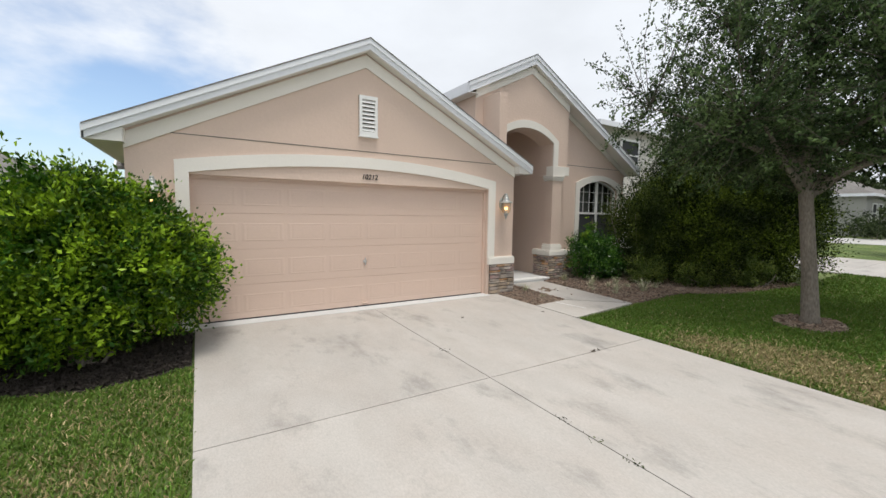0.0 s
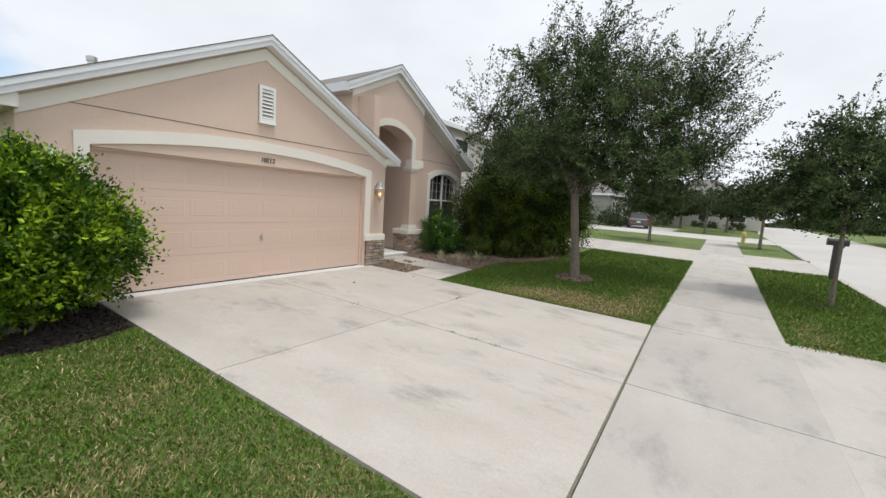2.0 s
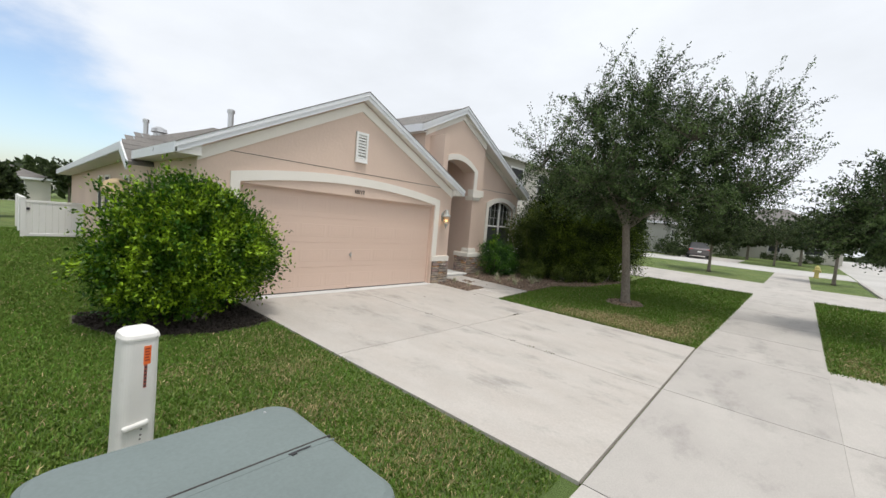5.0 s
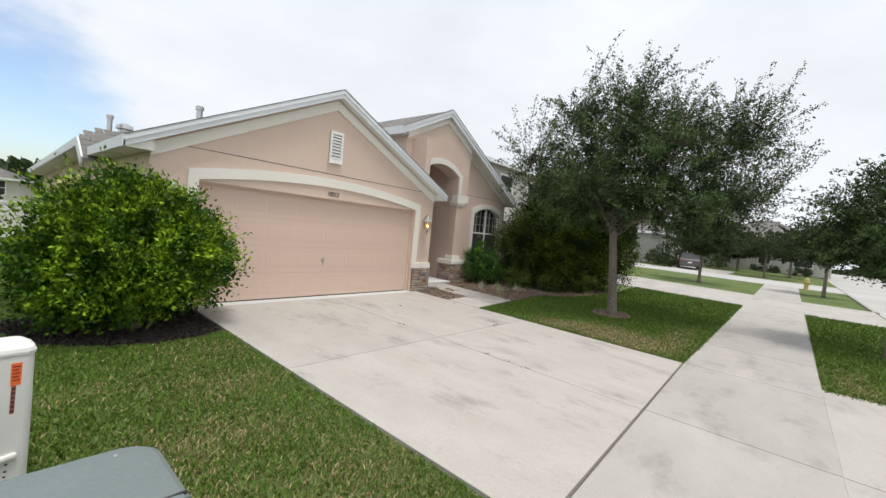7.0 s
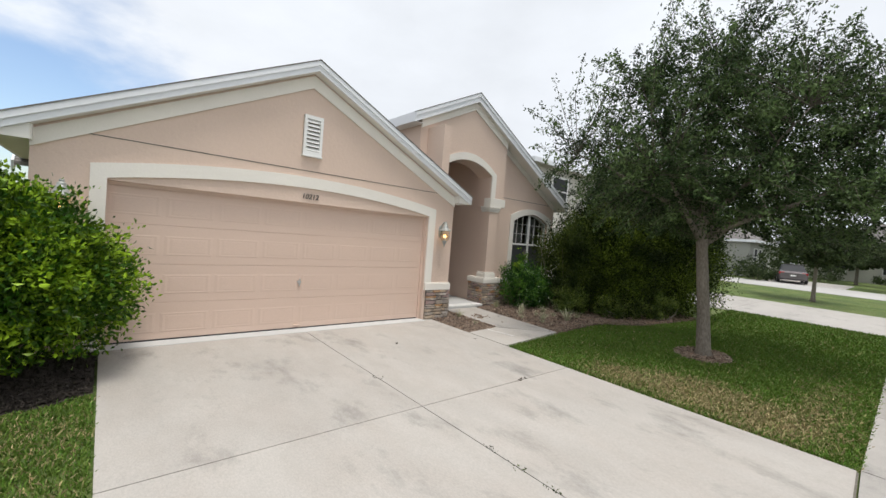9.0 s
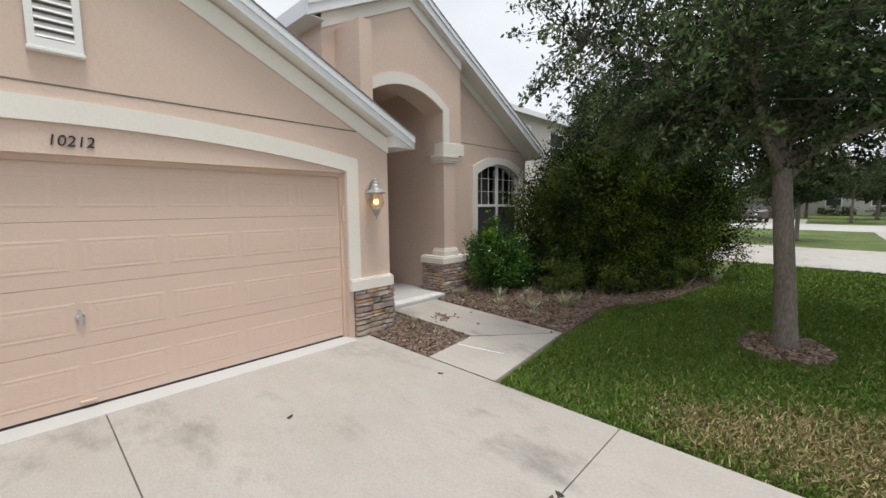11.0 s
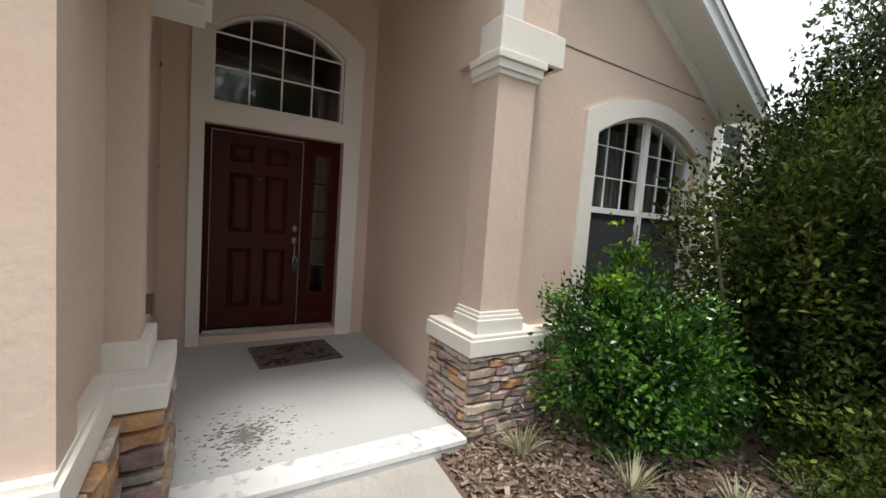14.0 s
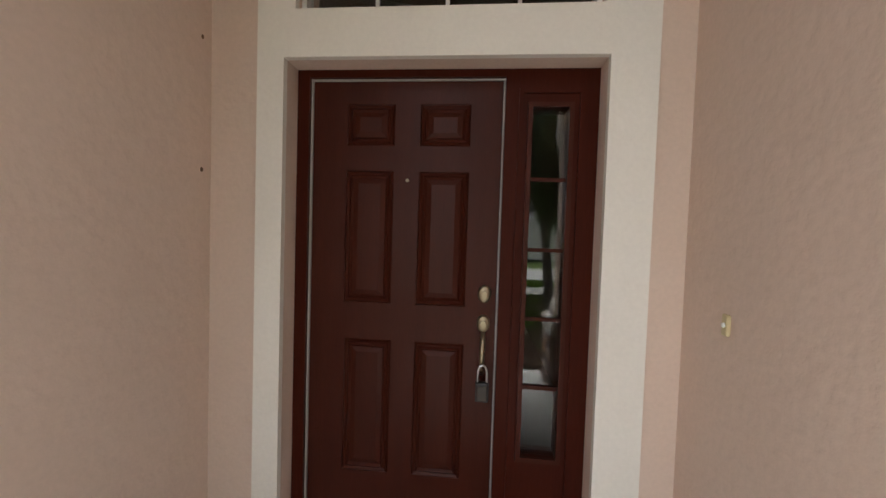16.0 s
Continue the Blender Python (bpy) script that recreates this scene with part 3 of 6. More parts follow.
for side, ex in ((-1, EX0 - 0.02), (1, EX1 + 0.02)):
    e = RX
    rake(e, RZ + 0.012, ex, gtop(ex) + 0.012, RY - 0.03, 0.03, 0.152, FASCIA, "fascia")
    rake(e, RZ + 0.014, ex, gtop(ex) + 0.014, RY - 0.05, 0.02, 0.075, FASCIA, "drip_edge")
    rake(e, RZ + 0.030, ex, gtop(ex) + 0.030, RY - 0.058, 0.07, 0.016, SHINGLE, "shingle_edge")
    rake(e, RZ - 0.13, ex, gtop(ex) - 0.13, RY, GY - RY, 0.012, SOFFIT, "soffit")
    wx = GX0 if side < 0 else GX1
    rake(e, RZ - 0.175, wx, gtop(wx) - 0.175, GY - 0.025, 0.024, 0.19, TRIM, "frieze_board")
part("fascia", boxed(EX0 - 0.03, EX0 - 0.001, RY - 0.03, 9.1, gtop(EX0) - 0.145, gtop(EX0) + 0.01), FASCIA, house)
part("soffit", boxed(EX0, GX0, RY, 9.4, gtop(EX0) - 0.142, gtop(EX0) - 0.127), SOFFIT, house)
part("fascia", boxed(EX1, EX1 + 0.03, RY - 0.03, 7.6, gtop(EX1) - 0.145, gtop(EX1) + 0.01), FASCIA, house)
for k in range(9):
    part("soffit_board", boxed(GX1, EX1, RY + 0.16 * k, RY + 0.16 * k + 0.152, gtop(EX1) - 0.145 - 0.004 * (k % 2), gtop(EX1) - 0.129), SOFFIT, house)
for y0, x0, x1, top in ((RY, GX1 - 0.01, EX1, gtop), (RY, GX0 + 0.01, EX0, gtop)):
    bm = bmesh.new()
    zb = top(x1) - 0.146
    plate(bm, [(x1, zb), (x0, zb), (x0, top(x0) - 0.15), (x1, top(x1) - 0.01)], [], fy(y0 + 0.002), 0.02)
    part("soffit_end", bm, SOFFIT, house)
    part("soffit_end", boxed(min(x0, x0 + 0.012), max(x0, x0 + 0.012), y0 + 0.02, (GY if y0 == RY else TY), zb, top(x0) - 0.15), SOFFIT, house)
# main left eave: level fascia and the sloped end piece
bm = bmesh.new()
plate(bm, [(9.0, 2.31), (9.65, 2.72), (22.3, 2.42), (22.3, 2.25), (9.75, 2.55), (9.06, 2.14)], [], fx(-0.985), 0.03)
part("fascia", bm, FASCIA, house)
bm = bmesh.new()
plate(bm, [(-0.95, 9.7), (GX0, 9.7), (GX0, 22.3), (-0.95, 22.3)], [], lambda u, v, d: (u, v, 2.56 - 0.0237 * (v - 9.65) - d), 0.02)
part("soffit", bm, SOFFIT, house)
# tower and wing rakes
rake(AX, AZ + 0.012, 4.95, atop(4.95) + 0.012, AY - 0.03, 0.03, 0.20, FASCIA, "fascia")
rake(AX, AZ + 0.014, 4.95, atop(4.95) + 0.014, AY - 0.05, 0.02, 0.08, FASCIA, "drip_edge")
rake(AX, AZ + 0.012, 10.80, atop(10.80) + 0.012, AY - 0.03, 0.03, 0.20, FASCIA, "fascia")
rake(AX, AZ + 0.014, 10.80, atop(10.80) + 0.014, AY - 0.05, 0.02, 0.08, FASCIA, "drip_edge")
rake(AX, AZ + 0.030, 4.94, atop(4.94) + 0.030, AY - 0.058, 0.07, 0.016, SHINGLE, "shingle_edge")
rake(AX, AZ + 0.030, 10.81, atop(10.81) + 0.030, AY - 0.058, 0.07, 0.016, SHINGLE, "shingle_edge")
rake(AX, AZ - 0.17, 4.95, atop(4.95) - 0.17, AY, TY - AY, 0.012, SOFFIT, "soffit")
rake(AX, AZ - 0.17, 10.78, atop(10.78) - 0.17, AY, WY - AY, 0.012, SOFFIT, "soffit")
rake(AX, AZ - 0.185, TX0, atop(TX0) - 0.185, TY - 0.025, 0.024, 0.18, TRIM, "frieze_board")
rake(AX, AZ - 0.185, TX1, atop(TX1) - 0.185, TY - 0.025, 0.024, 0.18, TRIM, "frieze_board")
rake(TX1, atop(TX1) - 0.185, WX1, atop(WX1) - 0.185, WY - 0.025, 0.024, 0.13, TRIM, "frieze_board")
part("fascia", boxed(4.94, 4.97, AY, 9.5, atop(4.97) - 0.19, atop(4.97) + 0.01), FASCIA, house)
part("soffit", boxed(4.97, TX0, AY, 9.5, atop(4.97) - 0.185, atop(4.97) - 0.17), SOFFIT, house)
part("fascia", boxed(10.78, 10.81, AY, 20, atop(10.78) - 0.19, atop(10.78) + 0.01), FASCIA, house)

# stucco control grooves
part("groove", boxed(-0.07, 5.19, GY - 0.004, GY, 2.527, 2.539), JOINT, house)
part("groove", boxed(8.05, 10.55, WY - 0.004, WY, 2.842, 2.854), JOINT, house)


def band(name, inner, outer, y, depth, material=None):
    """A flat trim band between two outlines of equal length."""
    bm = bmesh.new()
    f = [[bm.verts.new((u, y + d, v)) for u, v in line] for line in (inner, outer) for d in (0, depth)]
    fi, bi, fo, bo = f
    for i in range(len(inner) - 1):
        for a, b in ((fi, fo), (bo, bi), (bi, fi), (fo, bo)):
            bm.faces.new((a[i], a[i + 1], b[i + 1], b[i]))
    for i in (0, -1):
        bm.faces.new((fi[i], fo[i], bo[i], bi[i]))
    return part(name, bm, material or TRIM, house)


# garage surround: upright sides and a segmental head
cx, half = 2.558, 2.438


def seg(x, rise, base):
    return base + rise * (1 - ((x - cx) / half) ** 2)


xs = np.linspace(-1, 1, 27)
band("door_surround", [(0.12, 0.0), (0.12, 2.045)] + [(cx + half * s, seg(cx + half * s, 0.21, 2.05)) for s in xs] + [(4.996, 2.045), (4.996, 0.725)],
     [(-0.035, 0.0), (-0.035, 2.18)] + [(cx + (half + 0.16) * s, 2.20 + 0.235 * (1 - s * s)) for s in xs] + [(5.16, 2.18), (5.16, 0.725)], GY - 0.03, 0.028)
# arch trim with its foot on the column
ins = [(arch_c - arch_r, 2.75)] + bow(arch_c, arch_r, arch_z, arch_h, 22) + [(arch_c + arch_r, 2.75)]
outs = [(arch_c - arch_r - 0.155, 2.75)] + bow(arch_c, arch_r + 0.155, arch_z + 0.055, arch_h + 0.115, 22) + [(arch_c + arch_r + 0.155, 2.75)]
band("arch_trim", ins, outs, TY - 0.03, 0.028)
part("impost", boxed(arch_c + arch_r - 0.006, TX1 + 0.05, TY - 0.034, TY + 0.2, 2.54, 2.75, bevel=0.008), TRIM, house)
# window trim
wi = [(WCX - WH, 0.78), (WCX - WH, 2.26)] + win_top + [(WCX + WH, 2.26), (WCX + WH, 0.78)]
wo = [(WCX - 0.925, 0.78), (WCX - 0.925, 2.40)] + bow(WCX, 0.925, 2.42, 0.235) + [(WCX + 0.925, 2.40), (WCX + 0.925, 0.78)]
band("window_trim", wi, wo, WY - 0.03, 0.028)
part("window_sill", boxed(WCX - 0.94, WCX + 0.94, WY - 0.07, WY + 0.05, 0.68, 0.78, bevel=0.01), TRIM, house)
# door and transom surround
bm = bmesh.new()
plate(bm, [(5.815, PZ), (5.93, PZ), (5.93, 2.205), (7.235, 2.205), (7.235, PZ), (7.415, PZ), (7.415, PZ + 0.3)] + list(reversed(bow(6.615, 0.80, 3.24, 0.30, 20))),
      [[(5.978, 2.40)] + tr_top + [(7.208, 2.40)]], fy(PY - 0.035), 0.033)
part("door_surround", bm, TRIM, house)

# columns: stone bases, caps, shafts and capitals
part("column_shaft", boxed(7.53, 7.84, TY, TY + 0.25, 0.8, 2.54), STUCCO, house)
for z0, z1, o in ((2.40, 2.435, 0.018), (2.435, 2.49, 0.034), (2.49, 2.541, 0.05)):
    part("capital", boxed(7.53 - o, 7.84 + o, TY - o, TY + 0.28, z0, z1, bevel=0.006), TRIM, house)
CAPZ = 0.59
for x0, x1, y0, y1 in ((7.42, 8.06, 7.12, 7.72),):
    part("base_cap", boxed(x0, x1, y0, y1, CAPZ, 0.70, bevel=0.008), TRIM, house)
    part("base_cap", boxed(x0 + 0.015, x1 - 0.015, y0 + 0.015, y1, 0.70, 0.725, bevel=0.006), TRIM, house)
for z0, z1, o in ((0.725, 0.82, 0.04), (0.82, 0.845, 0.028), (0.845, 0.87, 0.015)):
    part("plinth", boxed(7.53 - o, 7.84 + o, TY - o, TY + 0.26, z0, z1, bevel=0.005), TRIM, house)
# left pilaster and the band round the garage corner
part("pilaster", boxed(5.56, 5.715, 7.29, 7.50, 0.8, 2.6), STUCCO, house)
part("base_cap", boxed(5.50, 5.84, 7.05, 7.68, CAPZ, 0.70, bevel=0.008), TRIM, house)
part("plinth", boxed(5.52, 5.755, 7.25, 7.60, 0.70, 0.82, bevel=0.005), TRIM, house)
bm = bmesh.new()
plate(bm, [(5.005, GY - 0.055), (5.66, GY - 0.055), (5.66, 7.14), (5.58, 7.14), (5.58, GY + 0.01), (5.005, GY + 0.01)], [], lambda u, v, d: (u, v, 0.715 - d), 0.125)
part("base_cap", bm, TRIM, house)
bm = bmesh.new()
plate(bm, [(5.005, GY - 0.04), (5.645, GY - 0.04), (5.645, 7.14), (5.58, 7.14), (5.58, GY + 0.01), (5.005, GY + 0.01)], [], lambda u, v, d: (u, v, 0.735 - d), 0.02)
part("base_cap", bm, TRIM, house)
# band of the window wall
part("base_cap", boxed(8.06, WX1, WY - 0.06, WY, CAPZ, 0.68), TRIM, house)

# porch floor and step
porch = tagged(part("porch_floor", boxed(PX0 - 0.02, 7.43, 7.10, PY + 0.2, -0.15, PZ, bevel=0.006), PORCH), "grey painted concrete porch slab with worn patches", "porch floor", kind="structure")
part("slab", boxed(7.43, PX1 + 0.02, 7.3, PY + 0.2, -0.15, PZ), PORCH, porch)
part("threshold", boxed(5.93, 7.235, PY - 0.02, PY + 0.16, PZ - 0.02, 0.155, bevel=0.01), STUCCO, house)

# ---- garage door ----
GD = GY + 0.11
garage_door = part("garage_door", boxed(0.06, 5.03, GD + 0.014, GD + 0.05, 0.0, 2.05), DOORPAINT, house, "closed tan sectional garage door with raised panels")
gaps = (0.022, 0.508, 1.016, 1.524, 2.045)
for a, b in zip(gaps, gaps[1:]):
    bm = box(bmesh.new(), 0.065, 5.025, GD, GD + 0.016, a + 0.0012, b - 0.0012, bevel=0.004)
    part("door_section", bm, DOORPAINT, garage_door)
bm = bmesh.new()
r0 = [bm.verts.new((x, 0, z)) for x, z in ((-0.285, -0.13), (0.285, -0.13), (0.285, 0.13), (-0.285, 0.13))]
r1 = [bm.verts.new((x, -0.0032, z)) for x, z in ((-0.25, -0.114), (0.25, -0.114), (0.25, 0.114), (-0.25, 0.114))]
r2 = [bm.verts.new((x, -0.0014, z)) for x, z in ((-0.222, -0.098), (0.222, -0.098), (0.222, 0.098), (-0.222, 0.098))]
r3 = [bm.verts.new((x, -0.003, z)) for x, z in ((-0.19, -0.08), (0.19, -0.08), (0.19, 0.08), (-0.19, 0.08))]
for a, b in ((r0, r1), (r1, r2), (r2, r3)):
    for i in range(4):
        bm.faces.new((a[i], a[(i + 1) % 4], b[(i + 1) % 4], b[i]))
bm.faces.new(r3)
first = part("panel", bm, DOORPAINT, garage_door)
for row in range(4):
    for col in range(8):
        p = first if row == col == 0 else new("panel", first.data)
        p.parent = garage_door
        p.location = (0.395 + 0.6145 * col, GD, (0.24, 0.75, 1.26, 1.765)[row])
part("handle", box(lathe(bmesh.new(), [(0.03, -0.012), (0.03, 0.012), (0.014, 0.02)], n=12), -0.008, 0.008, -0.06, 0.06, 0.012, 0.024), STEEL, garage_door).matrix_basis = pose(2.545, GD - 0.012, 0.76, 90)
part("handle", boxed(2.49, 2.60, GD - 0.03, GD, 0.055, 0.075, bevel=0.006), DOORPAINT, garage_door)
part("bottom_seal", boxed(0.07, 5.02, GD - 0.004, GD + 0.03, -0.012, 0.02), BLACK, garage_door)
for x0, x1 in ((0.105, 0.14), (4.955, 4.99)):
    part("door_stop", boxed(x0, x1, GD - 0.035, GD - 0.004, 0.0, 2.03), DOORPAINT, house)
part("door_stop", boxed(0.14, 4.955, GD - 0.035, GD - 0.004, 1.985, 2.03), DOORPAINT, house)
part("door_stop", boxed(0.14, 4.955, GD - 0.05, GD - 0.03, 2.0, 2.03), DOORPAINT, house)
part("threshold_strip", boxed(0.0, 5.0, 6.30, GD + 0.05, -0.06, 0.006, bevel=0.004), PORCH, house, "white painted strip under the garage door")
part("latch", boxed(4.965, 4.99, GY + 0.03, GY + 0.055, 1.45, 1.65, bevel=0.006), DOORPAINT, house)

# gable vent
vent = part("gable_vent", boxed(2.41, 2.71, GY - 0.012, GY + 0.02, 2.77, 3.39), OUTLET, house, "white louvred gable vent")
bm = bmesh.new()
plate(bm, [(2.41, 2.77), (2.71, 2.77), (2.71, 3.39), (2.41, 3.39)], [[(2.455, 2.84), (2.665, 2.84), (2.665, 3.335), (2.455, 3.335)]], fy(GY - 0.05), 0.045)
part("frame", bm, WHITE, vent)
part("frame", boxed(2.40, 2.72, GY - 0.06, GY, 2.75, 2.775, bevel=0.004), WHITE, vent)
for k in range(8):
    s = part("slat", boxed(-0.105, 0.105, -0.004, 0.004, -0.03, 0.03), WHITE, vent)
    s.matrix_basis = pose(2.56, GY - 0.028, 2.872 + 0.0618 * k, -38)

# house number
fc = bpy.data.curves.new("number", "FONT")
fc.body, fc.size, fc.extrude, fc.align_x = "10212", 0.115, 0.006, "CENTER"
fc.shear = 0.18
fo = new("number", fc)
bpy.context.view_layer.update()
num = bpy.data.meshes.new_from_object(fo)
bpy.data.objects.remove(fo)
num.materials.clear()
num.materials.append(BLACK)
number = new("house_number", num)
number.parent = house
tagged(number, "black house number 10212 over the garage door")
number.matrix_basis = pose(2.588, GY - 0.008, 2.095, 90) @ Matrix.Diagonal((0.95, 1.0, 1.0, 1.0))

# ---- entry door, transom, front window ----
DY = 9.655
entry = part("entry_door", boxed(5.995, 6.838, DY, DY + 0.045, 0.20, 2.163), MAHOGANY, house, "closed dark mahogany six-panel front door")
for x0, x1, z0, z1 in ((6.152, 6.368, 1.882, 2.064), (6.482, 6.703, 1.882, 2.064), (6.152, 6.368, 1.178, 1.77), (6.482, 6.703, 1.178, 1.77), (6.158, 6.374, 0.40, 1.01), (6.482, 6.703, 0.40, 1.01)):
    bm = bmesh.new()
    rings = []
    for inset, y in ((0.0, DY), (0.008, DY - 0.010), (0.018, DY - 0.002), (0.026, DY - 0.009), (0.036, DY + 0.0), (0.058, DY - 0.007)):
        rings.append([bm.verts.new((x, y, z)) for x, z in ((x0 + inset, z0 + inset), (x1 - inset, z0 + inset), (x1 - inset, z1 - inset), (x0 + inset, z1 - inset))])
    for a, b in zip(rings, rings[1:]):
        for i in range(4):
            bm.faces.new((a[i], a[(i + 1) % 4], b[(i + 1) % 4], b[i]))
    bm.faces.new(rings[-1])
    part("panel", bm, MAHOGANY, entry)
bm = bmesh.new()
plate(bm, [(5.931, 0.16), (7.234, 0.16), (7.234, 2.204), (5.931, 2.204)],
      [[(5.985, 0.195), (5.985, 2.172), (6.848, 2.172), (6.848, 0.195)], [(6.962, 0.545), (6.962, 2.04), (7.112, 2.04), (7.112, 0.545)]], fy(DY - 0.03), 0.10)
part("door_frame", bm, FRAMEWOOD, house, "dark mahogany door frame")
for a in ((5.987, 5.993, 0.20, 2.172), (6.84, 6.846, 0.20, 2.172), (5.993, 6.84, 2.164, 2.170)):
    part("weatherstrip", boxed(a[0], a[1], DY - 0.012, DY + 0.02, a[2], a[3]), SEAL, entry, "pale weatherstrip")
for x0, x1, z0, z1 in ((6.905, 7.175, 0.28, 2.12),):
    bm = bmesh.new()
    plate(bm, [(x0, z0), (x1, z0), (x1, z1), (x0, z1)], [[(x0 + 0.02, z0 + 0.02), (x1 - 0.02, z0 + 0.02), (x1 - 0.02, z1 - 0.02), (x0 + 0.02, z1 - 0.02)]], fy(DY - 0.042), 0.014)
    part("moulding", bm, FRAMEWOOD, house)
bm = bmesh.new()
plate(bm, [(6.942, 0.525), (7.132, 0.525), (7.132, 2.06), (6.942, 2.06)], [[(6.962, 0.545), (7.112, 0.545), (7.112, 2.04), (6.962, 2.04)]], fy(DY - 0.048), 0.02)
side = part("sidelight", bm, MAHOGANY, house, "narrow five-pane glass sidelight")
part("pane", boxed(6.962, 7.112, DY - 0.01, DY - 0.004, 0.545, 2.04), GLASS, side)
for k in range(1, 5):
    part("muntin", boxed(6.962, 7.112, DY - 0.022, DY - 0.011, 0.545 + 0.299 * k - 0.008, 0.545 + 0.299 * k + 0.008), MAHOGANY, side)
part("door_sill", boxed(5.95, 7.22, DY - 0.07, DY + 0.05, 0.155, 0.192, bevel=0.005), STEEL, house, "metal door sill")
for z, r in ((1.24, 0.034), (1.11, 0.034)):
    o = part("deadbolt", lathe(bmesh.new(), [(r, 0), (r, 0.012), (r * 0.8, 0.02), (r * 0.42, 0.024), (r * 0.42, 0.034)], n=18), BRASS, entry, "aged brass lock plate", smooth=False)
    o.matrix_basis = pose(6.787, DY, z, 90) @ Matrix.Diagonal((0.85, 1.15, 1, 1))
o = part("door_pull", tube(bmesh.new(), [(6.787, DY - 0.01, 1.07), (6.787, DY - 0.05, 1.045), (6.785, DY - 0.055, 0.985), (6.785, DY - 0.045, 0.915), (6.785, DY - 0.004, 0.89)], [0.009, 0.011, 0.012, 0.010, 0.012], 8), BRASS, entry, "brass door pull", smooth=True)
o = part("peephole", lathe(bmesh.new(), [(0.008, 0), (0.008, 0.006), (0.005, 0.008)], n=10), BRASS, entry)
o.matrix_basis = pose(6.43, DY, 1.73, 90)
lockbox = thing("lockbox", (6.79, DY - 0.075, 0.845), "black key lockbox hanging from the door pull", "lockbox")
part("body", box(bmesh.new(), -0.028, 0.028, -0.018, 0.018, -0.055, 0.03, bevel=0.008), BLACK, lockbox)
part("shackle", tube(bmesh.new(), [(-0.019, 0, 0.02), (-0.019, 0, 0.075), (-0.011, 0, 0.096), (0, 0, 0.102), (0.011, 0, 0.096), (0.019, 0, 0.075), (0.019, 0, 0.02)], [0.0045] * 7, 6), STEEL, lockbox, "steel shackle")
part("dial_cover", boxed(-0.02, 0.02, -0.022, -0.017, -0.045, 0.02, bevel=0.003), DARKMETAL, lockbox)

transom = part("transom_window", boxed(5.978, 7.208, PY + 0.06, PY + 0.066, 2.40, 3.34), GLASS, house, "arched transom window with white grid bars")
transom.visible_shadow = False
band("transom_frame", [(6.0, 2.425), (6.0, 3.07)] + bow(6.593, 0.593, 3.06, 0.245) + [(7.186, 3.07), (7.186, 2.425), (6.0, 2.425)],
     [(5.979, 2.401), (5.979, 3.08)] + bow(6.593, 0.614, 3.08, 0.248) + [(7.207, 3.08), (7.207, 2.401), (5.979, 2.401)], PY + 0.02, 0.07, WHITE)
for k in (1, 2, 3):
    x = 6.0 + 1.186 * k / 4
    part("muntin", boxed(x - 0.008, x + 0.008, PY + 0.046, PY + 0.059, 2.42, 3.06 + 0.245 * (1 - ((x - 6.593) / 0.593) ** 2)), WHITE, transom)
for z in (2.745, 3.05):
    part("muntin", boxed(6.0, 7.186, PY + 0.048, PY + 0.0585, z - 0.008, z + 0.008), WHITE, transom)

fw = part("front_window", boxed(WCX - WH, WCX + WH, WY + 0.09, WY + 0.096, 0.80, 2.52), GLASS, house, "arched double window with white grid bars and dark screens")
fw.visible_shadow = False
band("frame", [(WCX - WH + 0.03, 0.83), (WCX - WH + 0.03, 2.26)] + bow(WCX, WH - 0.03, 2.25, 0.23) + [(WCX + WH - 0.03, 2.26), (WCX + WH - 0.03, 0.83), (WCX - WH + 0.03, 0.83)],
     [(WCX - WH + 0.001, 0.79), (WCX - WH + 0.001, 2.27)] + bow(WCX, WH - 0.001, 2.27, 0.238) + [(WCX + WH - 0.001, 2.27), (WCX + WH - 0.001, 0.79), (WCX - WH + 0.001, 0.79)], WY + 0.05, 0.07, WHITE)
part("mullion", boxed(WCX - 0.032, WCX + 0.032, WY + 0.045, WY + 0.088, 0.80, 2.495), WHITE, fw)
for s in (-1, 1):
    a, b = sorted((WCX + s * 0.032, WCX + s * (WH - 0.03)))
    part("rail", boxed(a, b, WY + 0.05, WY + 0.088, 1.615, 1.665), WHITE, fw)
    part("screen", boxed(a + 0.004, b - 0.004, WY + 0.07, WY + 0.076, 0.83, 1.615), SCREEN, fw, "dark insect screen")
    for k in (1, 2):
        x = a + (b - a) * k / 3
        part("muntin", boxed(x - 0.005, x + 0.005, WY + 0.076, WY + 0.088, 1.665, 2.25 + 0.23 * (1 - ((x - WCX) / (WH - 0.03)) ** 2)), WHITE, fw)
    for z in (1.935, 2.205):
        part("muntin", boxed(a, b, WY + 0.078, WY + 0.087, z - 0.005, z + 0.005), WHITE, fw)
# rooms behind the glass, their dimness put into the dark wall colour
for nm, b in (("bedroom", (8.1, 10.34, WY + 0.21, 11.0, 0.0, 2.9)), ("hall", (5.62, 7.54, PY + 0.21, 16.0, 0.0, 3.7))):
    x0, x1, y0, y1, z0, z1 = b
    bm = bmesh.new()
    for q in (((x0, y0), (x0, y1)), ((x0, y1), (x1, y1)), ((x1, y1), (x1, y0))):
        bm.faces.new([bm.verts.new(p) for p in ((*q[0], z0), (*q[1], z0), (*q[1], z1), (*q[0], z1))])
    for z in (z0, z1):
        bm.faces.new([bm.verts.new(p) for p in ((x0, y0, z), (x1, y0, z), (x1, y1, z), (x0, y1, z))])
    tagged(part("wall_" + nm, bm, ROOMWALL), "plain room walls behind the glass, coloured dark for the dimness", "room", kind="structure")
